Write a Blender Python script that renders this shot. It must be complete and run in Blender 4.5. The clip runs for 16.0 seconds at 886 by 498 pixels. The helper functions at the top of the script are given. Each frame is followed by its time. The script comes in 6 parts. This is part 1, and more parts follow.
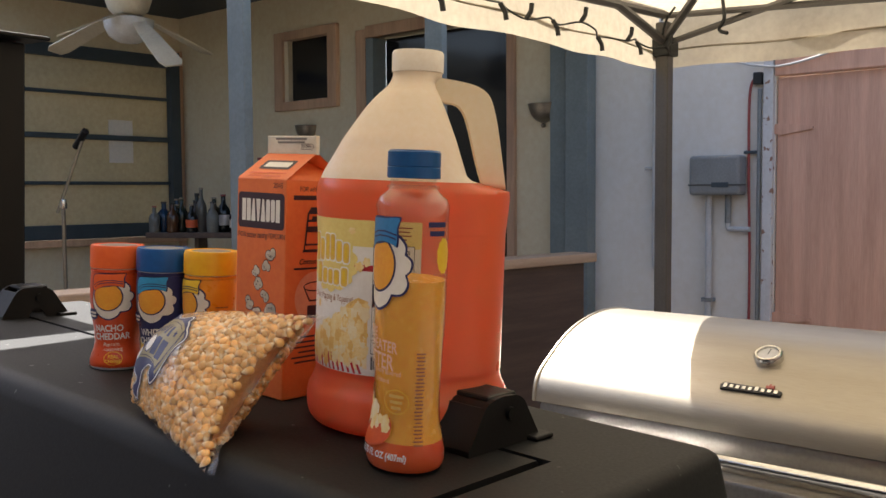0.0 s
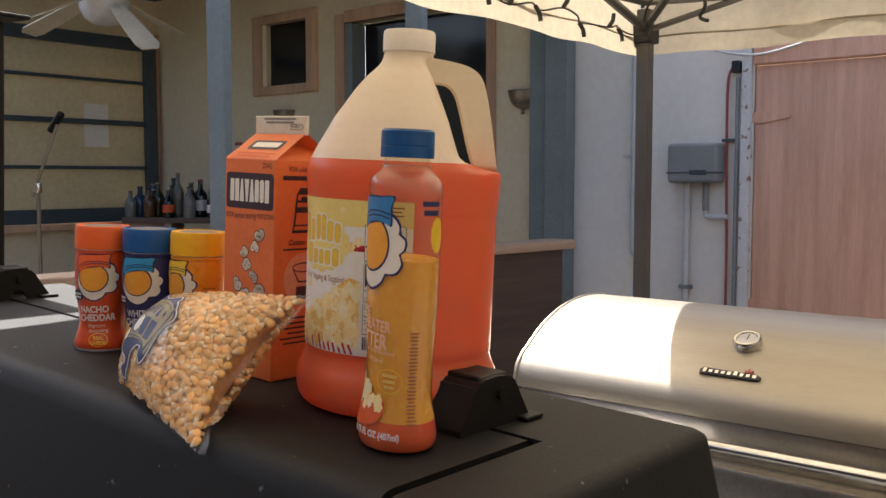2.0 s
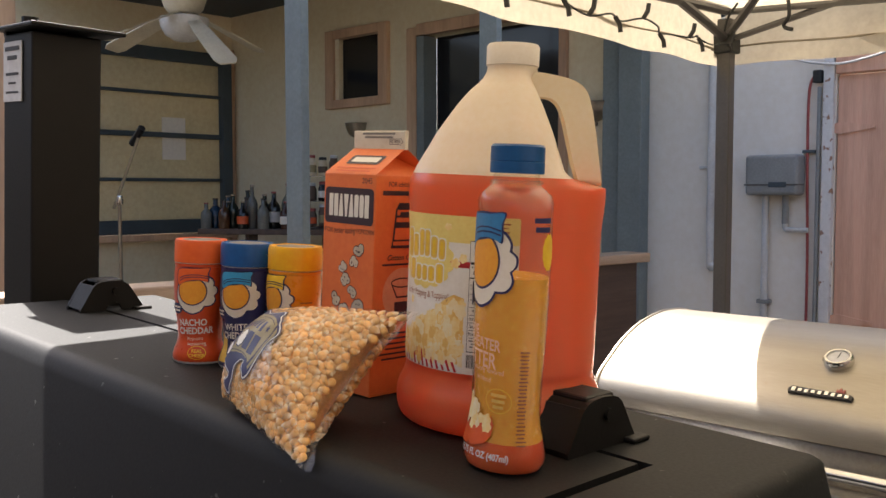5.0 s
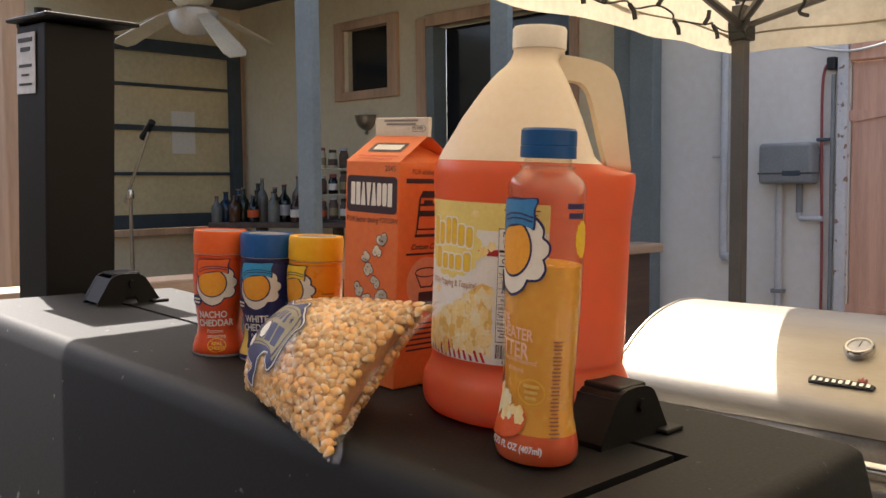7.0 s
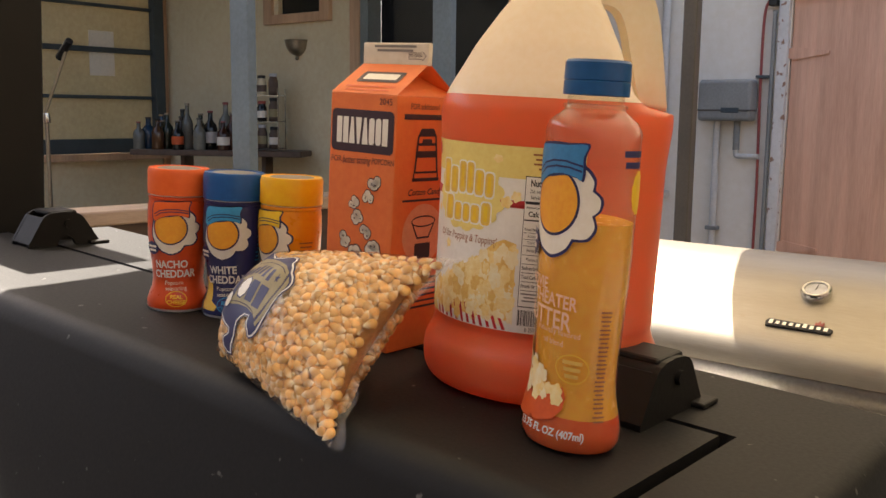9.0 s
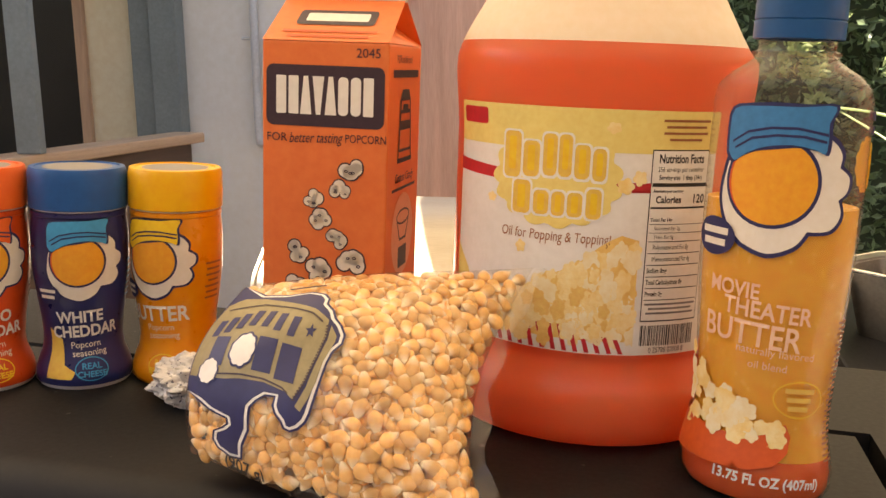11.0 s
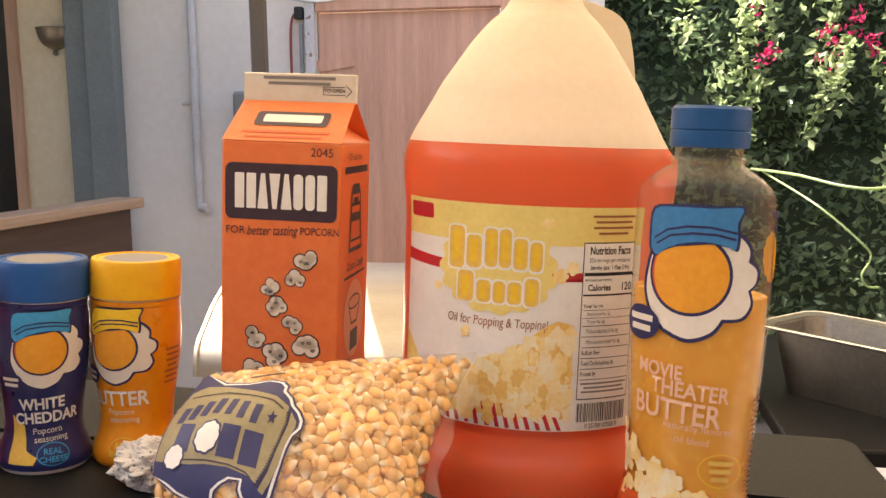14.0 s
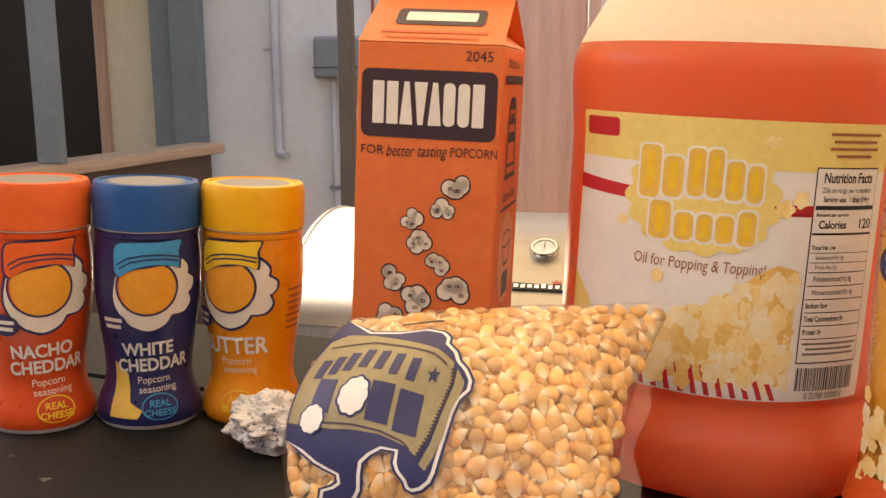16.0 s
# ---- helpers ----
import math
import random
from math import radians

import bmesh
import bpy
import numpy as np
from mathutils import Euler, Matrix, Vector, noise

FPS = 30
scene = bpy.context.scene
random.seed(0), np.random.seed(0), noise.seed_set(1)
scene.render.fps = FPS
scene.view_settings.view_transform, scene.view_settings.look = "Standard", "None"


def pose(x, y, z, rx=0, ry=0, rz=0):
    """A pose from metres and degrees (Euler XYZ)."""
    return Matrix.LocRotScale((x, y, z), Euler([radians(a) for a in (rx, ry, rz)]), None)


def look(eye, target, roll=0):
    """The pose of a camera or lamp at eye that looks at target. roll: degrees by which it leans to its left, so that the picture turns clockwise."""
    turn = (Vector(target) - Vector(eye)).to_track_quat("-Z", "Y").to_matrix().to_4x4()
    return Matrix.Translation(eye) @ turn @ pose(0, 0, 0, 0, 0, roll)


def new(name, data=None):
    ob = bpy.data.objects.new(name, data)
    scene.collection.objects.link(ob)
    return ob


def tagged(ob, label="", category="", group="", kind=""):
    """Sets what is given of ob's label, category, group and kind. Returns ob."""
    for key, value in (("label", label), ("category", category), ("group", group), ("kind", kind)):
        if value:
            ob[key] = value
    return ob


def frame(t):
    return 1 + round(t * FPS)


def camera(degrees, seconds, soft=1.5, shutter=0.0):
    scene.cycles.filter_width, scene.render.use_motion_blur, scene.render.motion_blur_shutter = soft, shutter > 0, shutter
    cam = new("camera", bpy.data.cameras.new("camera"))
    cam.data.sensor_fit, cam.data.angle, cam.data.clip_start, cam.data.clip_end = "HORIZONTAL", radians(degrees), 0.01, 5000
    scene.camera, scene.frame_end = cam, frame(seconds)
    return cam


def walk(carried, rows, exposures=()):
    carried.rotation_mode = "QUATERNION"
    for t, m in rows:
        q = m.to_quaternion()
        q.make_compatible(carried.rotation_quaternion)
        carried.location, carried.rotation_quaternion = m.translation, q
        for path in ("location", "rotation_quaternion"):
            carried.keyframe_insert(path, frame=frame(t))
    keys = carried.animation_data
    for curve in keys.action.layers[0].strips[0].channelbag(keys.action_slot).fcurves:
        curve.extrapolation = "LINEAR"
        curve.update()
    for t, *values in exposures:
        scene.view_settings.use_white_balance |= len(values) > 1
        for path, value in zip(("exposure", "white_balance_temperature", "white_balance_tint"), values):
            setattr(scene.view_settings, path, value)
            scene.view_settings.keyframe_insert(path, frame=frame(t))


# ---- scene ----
cam = camera(51.0, 16.0)
PATH = [
    (0, (0.00079, 0.04725, 1.40341), (-0.01271, 2.26313, 1.26884), -0.410),
    (0.5, (-0.00114, 0.05642, 1.39232), (-0.02430, 2.27089, 1.23752), -0.409),
    (1, (-0.00387, 0.06527, 1.40180), (0.01824, 2.28116, 1.26865), 0.811),
    (1.5, (-0.00734, 0.05226, 1.40210), (0.05628, 2.26623, 1.25144), 0.735),
    (2, (-0.01045, 0.04770, 1.39836), (0.03077, 2.26114, 1.23292), -0.069),
    (2.5, (-0.01187, 0.06299, 1.39052), (-0.00078, 2.27703, 1.22820), -0.573),
    (3, (-0.01129, 0.08428, 1.39798), (-0.00242, 2.29980, 1.25714), -0.840),
    (3.5, (-0.01435, 0.07999, 1.40164), (-0.01212, 2.29610, 1.27034), -0.597),
    (4, (-0.03062, 0.06559, 1.40005), (-0.07733, 2.28109, 1.26680), -0.066),
    (4.2, (-0.03613, 0.05486, 1.40175), (-0.10708, 2.26944, 1.26677), 0.191),
    (6.3, (-0.04402, 0.06933, 1.39367), (-0.19058, 2.27964, 1.25087), -0.558),
    (6.5, (-0.04756, 0.07091, 1.39191), (-0.18666, 2.28074, 1.23162), -0.461),
    (7, (-0.05447, 0.07280, 1.39732), (-0.19240, 2.28303, 1.24146), -0.537),
    (7.5, (-0.05759, 0.06974, 1.40383), (-0.20277, 2.28075, 1.26692), 0.113),
    (8, (-0.05730, 0.07265, 1.40064), (-0.21061, 2.28236, 1.25211), 0.166),
    (8.5, (-0.06754, 0.09080, 1.40174), (-0.22880, 2.29367, 1.17864), 0.565),
    (9, (-0.11827, 0.16690, 1.40281), (-0.07465, 2.36308, 1.08145), 0.640),
    (9.2, (-0.15381, 0.21245, 1.40142), (0.02593, 2.39755, 1.04430), 0.173),
    (11.3, (-0.35453, 0.42271, 1.40668), (0.74353, 2.29683, 0.95011), -0.263),
    (11.5, (-0.35361, 0.42807, 1.40166), (0.76321, 2.28650, 0.92490), 0.058),
    (12, (-0.36717, 0.41727, 1.39032), (0.75675, 2.25898, 0.86752), 0.550),
    (12.5, (-0.37358, 0.39394, 1.39684), (0.76923, 2.23141, 0.90078), -0.247),
    (13, (-0.37717, 0.39301, 1.41706), (0.80569, 2.22676, 1.00892), -0.649),
    (13.5, (-0.37186, 0.38989, 1.42367), (0.80782, 2.24034, 1.08816), -1.030),
    (14, (-0.36983, 0.38392, 1.42766), (0.80798, 2.24092, 1.12319), -0.687),
    (14.5, (-0.36861, 0.39100, 1.42208), (0.80857, 2.24488, 1.09685), -0.183),
    (15, (-0.37339, 0.41013, 1.41401), (0.75431, 2.28749, 1.05039), -0.020),
    (15.5, (-0.37540, 0.44985, 1.40987), (0.68223, 2.36474, 1.03172), -0.115),
    (16, (-0.36750, 0.48241, 1.40320), (0.65669, 2.40818, 0.98990), -0.297),
]
EXPOSURES = [(0.0, 1.61, 6300, 12), (3.0, 1.65, 6350, 13), (7.0, 1.75, 6600, 13), (8.5, 1.76, 6900, 14), (9.2, 1.87, 7150, 14), (11.3, 2.44, 8000, 16), (12.5, 2.88, 7200, 16), (13.5, 2.42, 7150, 17), (15.0, 2.33, 7500, 18), (16.0, 2.33, 7600, 18)]
walk(cam, [(t, look(eye, target, roll)) for t, eye, target, roll in PATH], EXPOSURES)

# ---- frames of reference: the building and the smoker share one heading ----
HEADING = radians(-41.0)
SITE = Matrix.Translation((0.0666, 0.7148, 0.0)) @ Matrix.Rotation(HEADING, 4, "Z")
up_n = Vector((0.043, -0.02, 1.0)).normalized()
along = Vector((0.755, -0.656, 0.0))
along = (along - up_n * along.dot(up_n)).normalized()
back_n = up_n.cross(along)
TOP = Matrix(((along.x, back_n.x, up_n.x, 0.0666), (along.y, back_n.y, up_n.y, 0.7148), (along.z, back_n.z, up_n.z, 1.2082), (0, 0, 0, 1)))

# ---- sky and sun ----
SUN_AWAY = Vector((0.66, -0.17, -1.0)).normalized()      # the way the light goes, in the site's axes
sun_way = (SITE.to_3x3() @ SUN_AWAY).normalized()
world = bpy.data.worlds.new("sky")
scene.world = world
world.use_nodes = True
wn = world.node_tree.nodes
sky = wn.new("ShaderNodeTexSky")
sky.sky_type = "NISHITA"
sky.sun_disc = False
sky.sun_elevation = math.asin(-sun_way.z)
sky.sun_rotation = math.atan2(-sun_way.x, -sun_way.y)
sky.air_density, sky.dust_density = 1.0, 4.0
world.node_tree.links.new(sky.outputs[0], wn["Background"].inputs[0])
wn["Background"].inputs[1].default_value = 0.105
sun_data = bpy.data.lights.new("sun", "SUN")
sun_data.energy, sun_data.angle, sun_data.color = 5.0, radians(0.5), (1.0, 0.95, 0.86)
sun = new("sun", sun_data)
sun.matrix_world = look((0, 0, 8), Vector((0, 0, 8)) + sun_way)


# ---- materials ----
def ramp(nt, fac, c1, c2, p1=0.35, p2=0.65):
    r = nt.nodes.new("ShaderNodeValToRGB")
    r.color_ramp.elements[0].position, r.color_ramp.elements[1].position = p1, p2
    r.color_ramp.elements[0].color, r.color_ramp.elements[1].color = (*c1, 1), (*c2, 1)
    nt.links.new(fac, r.inputs[0])
    return r.outputs[0]


def noise_fac(nt, scale, detail=4.0, stretch=(1, 1, 1), rough=0.55):
    tc = nt.nodes.new("ShaderNodeTexCoord")
    mp = nt.nodes.new("ShaderNodeMapping")
    mp.inputs["Scale"].default_value = stretch
    nz = nt.nodes.new("ShaderNodeTexNoise")
    nz.inputs["Scale"].default_value, nz.inputs["Detail"].default_value, nz.inputs["Roughness"].default_value = scale, detail, rough
    nt.links.new(tc.outputs["Object"], mp.inputs[0])
    nt.links.new(mp.outputs[0], nz.inputs[0])
    return nz.outputs[0]


def mix_rgb(nt, fac, a, b, kind="MIX"):
    m = nt.nodes.new("ShaderNodeMix")
    m.data_type, m.blend_type = "RGBA", kind
    for sock, val in ((m.inputs[0], fac), (m.inputs[6], a), (m.inputs[7], b)):
        if isinstance(val, (int, float)):
            sock.default_value = val
        elif isinstance(val, tuple):
            sock.default_value = (*val, 1)
        else:
            nt.links.new(val, sock)
    return m.outputs[2]


def surface(name, color, rough=0.6, metal=0.0, color2=None, scale=6.0, fine=60.0, bump=0.1, stretch=(1, 1, 1), spots=None, spot_scale=30.0, spot_cut=0.68,
            translucent=0.0, coat=0.0, rough_var=0.08, island=0.0, specular=0.5):
    """A principled surface with broad and fine variation, optional specks and a share of light let through."""
    m = bpy.data.materials.new(name)
    m.use_nodes = True
    nt = m.node_tree
    p = nt.nodes["Principled BSDF"]
    color2 = color2 or tuple(c * 0.8 for c in color)
    broad = noise_fac(nt, scale, 4, stretch)
    col = ramp(nt, broad, color2, color)
    grain = noise_fac(nt, fine, 3, stretch)
    col = mix_rgb(nt, 0.18, col, ramp(nt, grain, (0.25, 0.25, 0.25), (0.8, 0.8, 0.8), 0.3, 0.7), "OVERLAY")
    if spots:
        sp = noise_fac(nt, spot_scale, 2)
        col = mix_rgb(nt, ramp(nt, sp, (0, 0, 0), (1, 1, 1), spot_cut, spot_cut + 0.04), col, spots)
    if island:
        oi = nt.nodes.new("ShaderNodeObjectInfo")
        hs = nt.nodes.new("ShaderNodeHueSaturation")
        mr = nt.nodes.new("ShaderNodeMapRange")
        mr.inputs[3].default_value, mr.inputs[4].default_value = 1 - island, 1 + island
        gi, ad, fc = nt.nodes.new("ShaderNodeNewGeometry"), nt.nodes.new("ShaderNodeMath"), nt.nodes.new("ShaderNodeMath")
        ad.operation, fc.operation = "ADD", "FRACT"
        nt.links.new(oi.outputs["Random"], ad.inputs[0])
        nt.links.new(gi.outputs["Random Per Island"], ad.inputs[1])
        nt.links.new(ad.outputs[0], fc.inputs[0])
        nt.links.new(fc.outputs[0], mr.inputs[0])
        nt.links.new(mr.outputs[0], hs.inputs["Value"])
        nt.links.new(col, hs.inputs["Color"])
        col = hs.outputs[0]
    nt.links.new(col, p.inputs["Base Color"])
    rr = nt.nodes.new("ShaderNodeMapRange")
    rr.inputs[3].default_value, rr.inputs[4].default_value = max(0.02, rough - rough_var), min(1, rough + rough_var)
    nt.links.new(grain, rr.inputs[0])
    nt.links.new(rr.outputs[0], p.inputs["Roughness"])
    p.inputs["Metallic"].default_value = metal
    p.inputs["Coat Weight"].default_value = coat
    p.inputs["Specular IOR Level"].default_value = specular
    if bump:
        bp = nt.nodes.new("ShaderNodeBump")
        bp.inputs["Strength"].default_value, bp.inputs["Distance"].default_value = bump, 0.002
        nt.links.new(grain, bp.inputs["Height"])
        nt.links.new(bp.outputs[0], p.inputs["Normal"])
    if translucent:
        tr = nt.nodes.new("ShaderNodeBsdfTranslucent")
        nt.links.new(col, tr.inputs[0])
        mx = nt.nodes.new("ShaderNodeMixShader")
        mx.inputs[0].default_value = translucent
        nt.links.new(p.outputs[0], mx.inputs[1])
        nt.links.new(tr.outputs[0], mx.inputs[2])
        nt.links.new(mx.outputs[0], nt.nodes["Material Output"].inputs[0])
    return m


def ink(name, color, rough=0.45):
    return surface(name, color, rough, color2=tuple(c * 0.93 for c in color), scale=40, fine=300, bump=0.0, rough_var=0.04)


def clear(name, tint=(1, 1, 1), rough=0.05, body=0.0, body_color=(0.9, 0.9, 0.9), edge=0.55):
    """A thin clear skin: lets light straight through, with gloss at the edges and a share of haze."""
    m = bpy.data.materials.new(name)
    m.use_nodes = True
    nt = m.node_tree
    nt.nodes.remove(nt.nodes["Principled BSDF"])
    tr, gl, df = (nt.nodes.new(k) for k in ("ShaderNodeBsdfTransparent", "ShaderNodeBsdfGlossy", "ShaderNodeBsdfDiffuse"))
    tr.inputs[0].default_value = (*tint, 1)
    gl.inputs["Roughness"].default_value = rough
    df.inputs[0].default_value = (*body_color, 1)
    lw = nt.nodes.new("ShaderNodeLayerWeight")
    lw.inputs[0].default_value = 0.5
    pw = nt.nodes.new("ShaderNodeMath")
    pw.operation = "POWER"
    pw.inputs[1].default_value = 3.0
    fr = nt.nodes.new("ShaderNodeMapRange")
    fr.inputs[3].default_value, fr.inputs[4].default_value = 0.04, edge
    nt.links.new(lw.outputs["Facing"], pw.inputs[0])
    nt.links.new(pw.outputs[0], fr.inputs[0])
    m1, m2 = nt.nodes.new("ShaderNodeMixShader"), nt.nodes.new("ShaderNodeMixShader")
    m1.inputs[0].default_value = body
    nt.links.new(tr.outputs[0], m1.inputs[1])
    nt.links.new(df.outputs[0], m1.inputs[2])
    nt.links.new(fr.outputs[0], m2.inputs[0])
    nt.links.new(m1.outputs[0], m2.inputs[1])
    nt.links.new(gl.outputs[0], m2.inputs[2])
    nt.links.new(m2.outputs[0], nt.nodes["Material Output"].inputs[0])
    return m


M = {}
M["black_steel"] = surface("black_steel", (0.0020, 0.0023, 0.0031), 0.62, 0.0, (0.0016, 0.0018, 0.0025), 5, 320, 0.05, spots=(0.10, 0.10, 0.095), spot_scale=75, spot_cut=0.715, specular=0.34)
M["black_iron"] = surface("black_iron", (0.0075, 0.007, 0.007), 0.5, 0.0, (0.006, 0.0055, 0.0055), 20, 300, 0.06, specular=0.25)
M["steel"] = surface("steel", (0.38, 0.345, 0.285), 0.46, 0.85, (0.34, 0.305, 0.25), 3, 160, 0.06, stretch=(0.2, 6, 6), spots=(0.35, 0.3, 0.24), spot_scale=14, spot_cut=0.73)
M["pan_steel"] = surface("pan_steel", (0.40, 0.38, 0.35), 0.36, 1.0, (0.32, 0.30, 0.27), 6, 120, 0.1)
M["chrome"] = surface("chrome", (0.7, 0.69, 0.66), 0.2, 1.0, bump=0.02)
M["concrete"] = surface("concrete", (0.115, 0.108, 0.097), 0.85, 0, (0.085, 0.08, 0.072), 1.5, 60, 0.4)
M["grey_wall"] = surface("grey_wall", (0.84, 0.785, 0.68), 0.8, 0, (0.77, 0.72, 0.63), 1.2, 30, 0.12)
M["cream_wall"] = surface("cream_wall", (0.77, 0.65, 0.43), 0.85, 0, (0.71, 0.60, 0.39), 1.0, 30, 0.12)
M["canvas_panel"] = surface("canvas_panel", (0.66, 0.56, 0.35), 0.8, 0, (0.57, 0.49, 0.30), 1.6, 30, 0.12, translucent=0.10)
M["dark_frame"] = surface("dark_frame", (0.055, 0.075, 0.085), 0.5, 0, None, 6, 90, 0.15)
M["blue_paint"] = surface("blue_paint", (0.21, 0.245, 0.235), 0.5, 0, (0.17, 0.195, 0.19), 3, 70, 0.12)
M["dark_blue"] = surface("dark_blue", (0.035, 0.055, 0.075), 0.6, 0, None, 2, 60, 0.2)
M["pale_wood"] = surface("pale_wood", (0.66, 0.42, 0.25), 0.6, 0, (0.42, 0.26, 0.16), 4, 60, 0.2, stretch=(1, 1, 0.12))
M["rail_wood"] = surface("rail_wood", (0.58, 0.40, 0.25), 0.55, 0, (0.46, 0.30, 0.18), 5, 70, 0.2, stretch=(8, 0.6, 8))
M["dark_wood"] = surface("dark_wood", (0.12, 0.075, 0.05), 0.5, 0, (0.08, 0.05, 0.035), 4, 60, 0.2, stretch=(6, 0.5, 6))
M["plywood"] = surface("plywood", (0.76, 0.44, 0.30), 0.6, 0, (0.60, 0.33, 0.22), 3.2, 40, 0.15, stretch=(5, 5, 0.35))
M["white_trim"] = surface("white_trim", (0.72, 0.70, 0.66), 0.6, 0, None, 4, 60, 0.2, spots=(0.30, 0.17, 0.11), spot_scale=25, spot_cut=0.62)
M["fan_white"] = surface("fan_white", (0.72, 0.62, 0.44), 0.5, 0, None, 3, 60, 0.1)
M["lamp_glass"] = surface("lamp_glass", (0.75, 0.72, 0.66), 0.25, 0, None, 3, 60, 0.0)
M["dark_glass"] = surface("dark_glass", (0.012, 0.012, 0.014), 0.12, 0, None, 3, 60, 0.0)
M["box_grey"] = surface("box_grey", (0.26, 0.265, 0.255), 0.5, 0, None, 5, 90, 0.1)
M["pvc"] = surface("pvc", (0.62, 0.61, 0.58), 0.45, 0, None, 5, 90, 0.05)
M["red_cord"] = surface("red_cord", (0.35, 0.07, 0.06), 0.5, 0, None, 5, 90, 0.05)
M["canopy"] = surface("canopy", (0.56, 0.48, 0.345), 0.75, 0, (0.52, 0.445, 0.32), 2.0, 40, 0.08, translucent=0.47)
M["pale_cord"] = surface("pale_cord", (0.34, 0.28, 0.19), 0.8, 0, None, 20, 200, 0.1)
M["canopy_frame"] = surface("canopy_frame", (0.10, 0.092, 0.085), 0.45, 0.2, None, 5, 120, 0.1)
M["cord_black"] = surface("cord_black", (0.012, 0.013, 0.012), 0.5, 0, None, 5, 90, 0.0)
M["sconce_metal"] = surface("sconce_metal", (0.36, 0.31, 0.24), 0.35, 0.8, None, 8, 90, 0.05)
M["paper"] = surface("paper", (0.62, 0.62, 0.62), 0.7, 0, None, 8, 90, 0.05)
M["scrap"] = surface("scrap", (0.72, 0.70, 0.67), 0.35, 0, (0.58, 0.57, 0.55), 60, 300, 0.1, spots=(0.07, 0.07, 0.10), spot_scale=420, spot_cut=0.62)
M["ink_black"] = ink("ink_black", (0.015, 0.014, 0.016))
M["ink_dark"] = ink("ink_dark", (0.045, 0.025, 0.04))
M["ink_white"] = ink("ink_white", (0.82, 0.80, 0.76))
M["ink_cream"] = ink("ink_cream", (0.82, 0.76, 0.66))
M["ink_navy"] = ink("ink_navy", (0.02, 0.022, 0.10))
M["ink_grey"] = ink("ink_grey", (0.22, 0.21, 0.21))
M["orange_card"] = surface("orange_card", (0.80, 0.20, 0.055), 0.5, 0, (0.76, 0.18, 0.05), 6, 160, 0.08)
M["orange_pale"] = ink("orange_pale", (0.82, 0.40, 0.24))
M["orange_deep"] = ink("orange_deep", (0.70, 0.11, 0.025))
M["white_card"] = surface("white_card", (0.74, 0.70, 0.62), 0.55, 0, None, 8, 160, 0.08)
M["plastic_orange"] = surface("plastic_orange", (0.78, 0.13, 0.02), 0.38, 0, (0.74, 0.115, 0.018), 6, 160, 0.06)
M["sleeve_orange"] = surface("sleeve_orange", (0.66, 0.075, 0.012), 0.3, 0, (0.62, 0.065, 0.010), 6, 160, 0.03, coat=0.3)
M["plastic_blue"] = surface("plastic_blue", (0.003, 0.085, 0.31), 0.38, 0, (0.003, 0.075, 0.27), 6, 160, 0.06)
M["cap_blue"] = surface("cap_blue", (0.004, 0.085, 0.27), 0.35, 0, (0.004, 0.075, 0.235), 6, 160, 0.06)
M["sleeve_navy"] = surface("sleeve_navy", (0.018, 0.024, 0.12), 0.3, 0, (0.015, 0.02, 0.10), 6, 160, 0.03, coat=0.3)
M["plastic_yellow"] = surface("plastic_yellow", (0.85, 0.46, 0.012), 0.38, 0, (0.81, 0.42, 0.010), 6, 160, 0.06)
M["sleeve_yellow"] = surface("sleeve_yellow", (0.82, 0.30, 0.012), 0.3, 0, (0.78, 0.27, 0.010), 6, 160, 0.03, coat=0.3)
M["disc_orange"] = ink("disc_orange", (0.84, 0.36, 0.03))
M["ink_blue"] = ink("ink_blue", (0.03, 0.20, 0.45))
M["ink_skyblue"] = ink("ink_skyblue", (0.03, 0.30, 0.58))
M["ink_yellow"] = ink("ink_yellow", (0.86, 0.56, 0.03))
M["ink_gold"] = ink("ink_gold", (0.80, 0.52, 0.10))
M["ink_red"] = ink("ink_red", (0.55, 0.02, 0.03))
M["ink_brown"] = ink("ink_brown", (0.35, 0.12, 0.04))
M["ink_pink"] = ink("ink_pink", (0.85, 0.55, 0.36))
M["label_yellow"] = ink("label_yellow", (0.84, 0.68, 0.22))
M["khaki"] = ink("khaki", (0.30, 0.25, 0.13))
M["popcorn"] = surface("popcorn", (0.90, 0.76, 0.42), 0.7, 0, (0.86, 0.62, 0.22), 90, 400, 0.2)
M["popcorn_pale"] = surface("popcorn_pale", (0.88, 0.80, 0.58), 0.7, 0, (0.84, 0.68, 0.36), 120, 400, 0.1)
M["popcorn_shade"] = surface("popcorn_shade", (0.86, 0.60, 0.20), 0.7, 0, (0.78, 0.48, 0.13), 90, 400, 0.2)
M["jug_plastic"] = surface("jug_plastic", (0.88, 0.80, 0.635), 0.42, 0, (0.87, 0.785, 0.615), 5, 200, 0.0, translucent=0.25)
M["oil_red"] = surface("oil_red", (0.94, 0.215, 0.095), 0.28, 0, (0.93, 0.205, 0.088), 3, 4, 0.0, translucent=0.38, rough_var=0.02)
oil_sh = [nd for nd in M["oil_red"].node_tree.nodes if nd.type == "BSDF_PRINCIPLED"][0]
oil_sh.inputs["Subsurface Weight"].default_value = 0.6
oil_sh.inputs["Subsurface Radius"].default_value = (1.0, 0.35, 0.2)
oil_sh.inputs["Subsurface Scale"].default_value = 0.04
M["oil_yellow"] = surface("oil_yellow", (0.92, 0.47, 0.055), 0.25, 0, (0.90, 0.44, 0.045), 6, 200, 0.02, translucent=0.12)
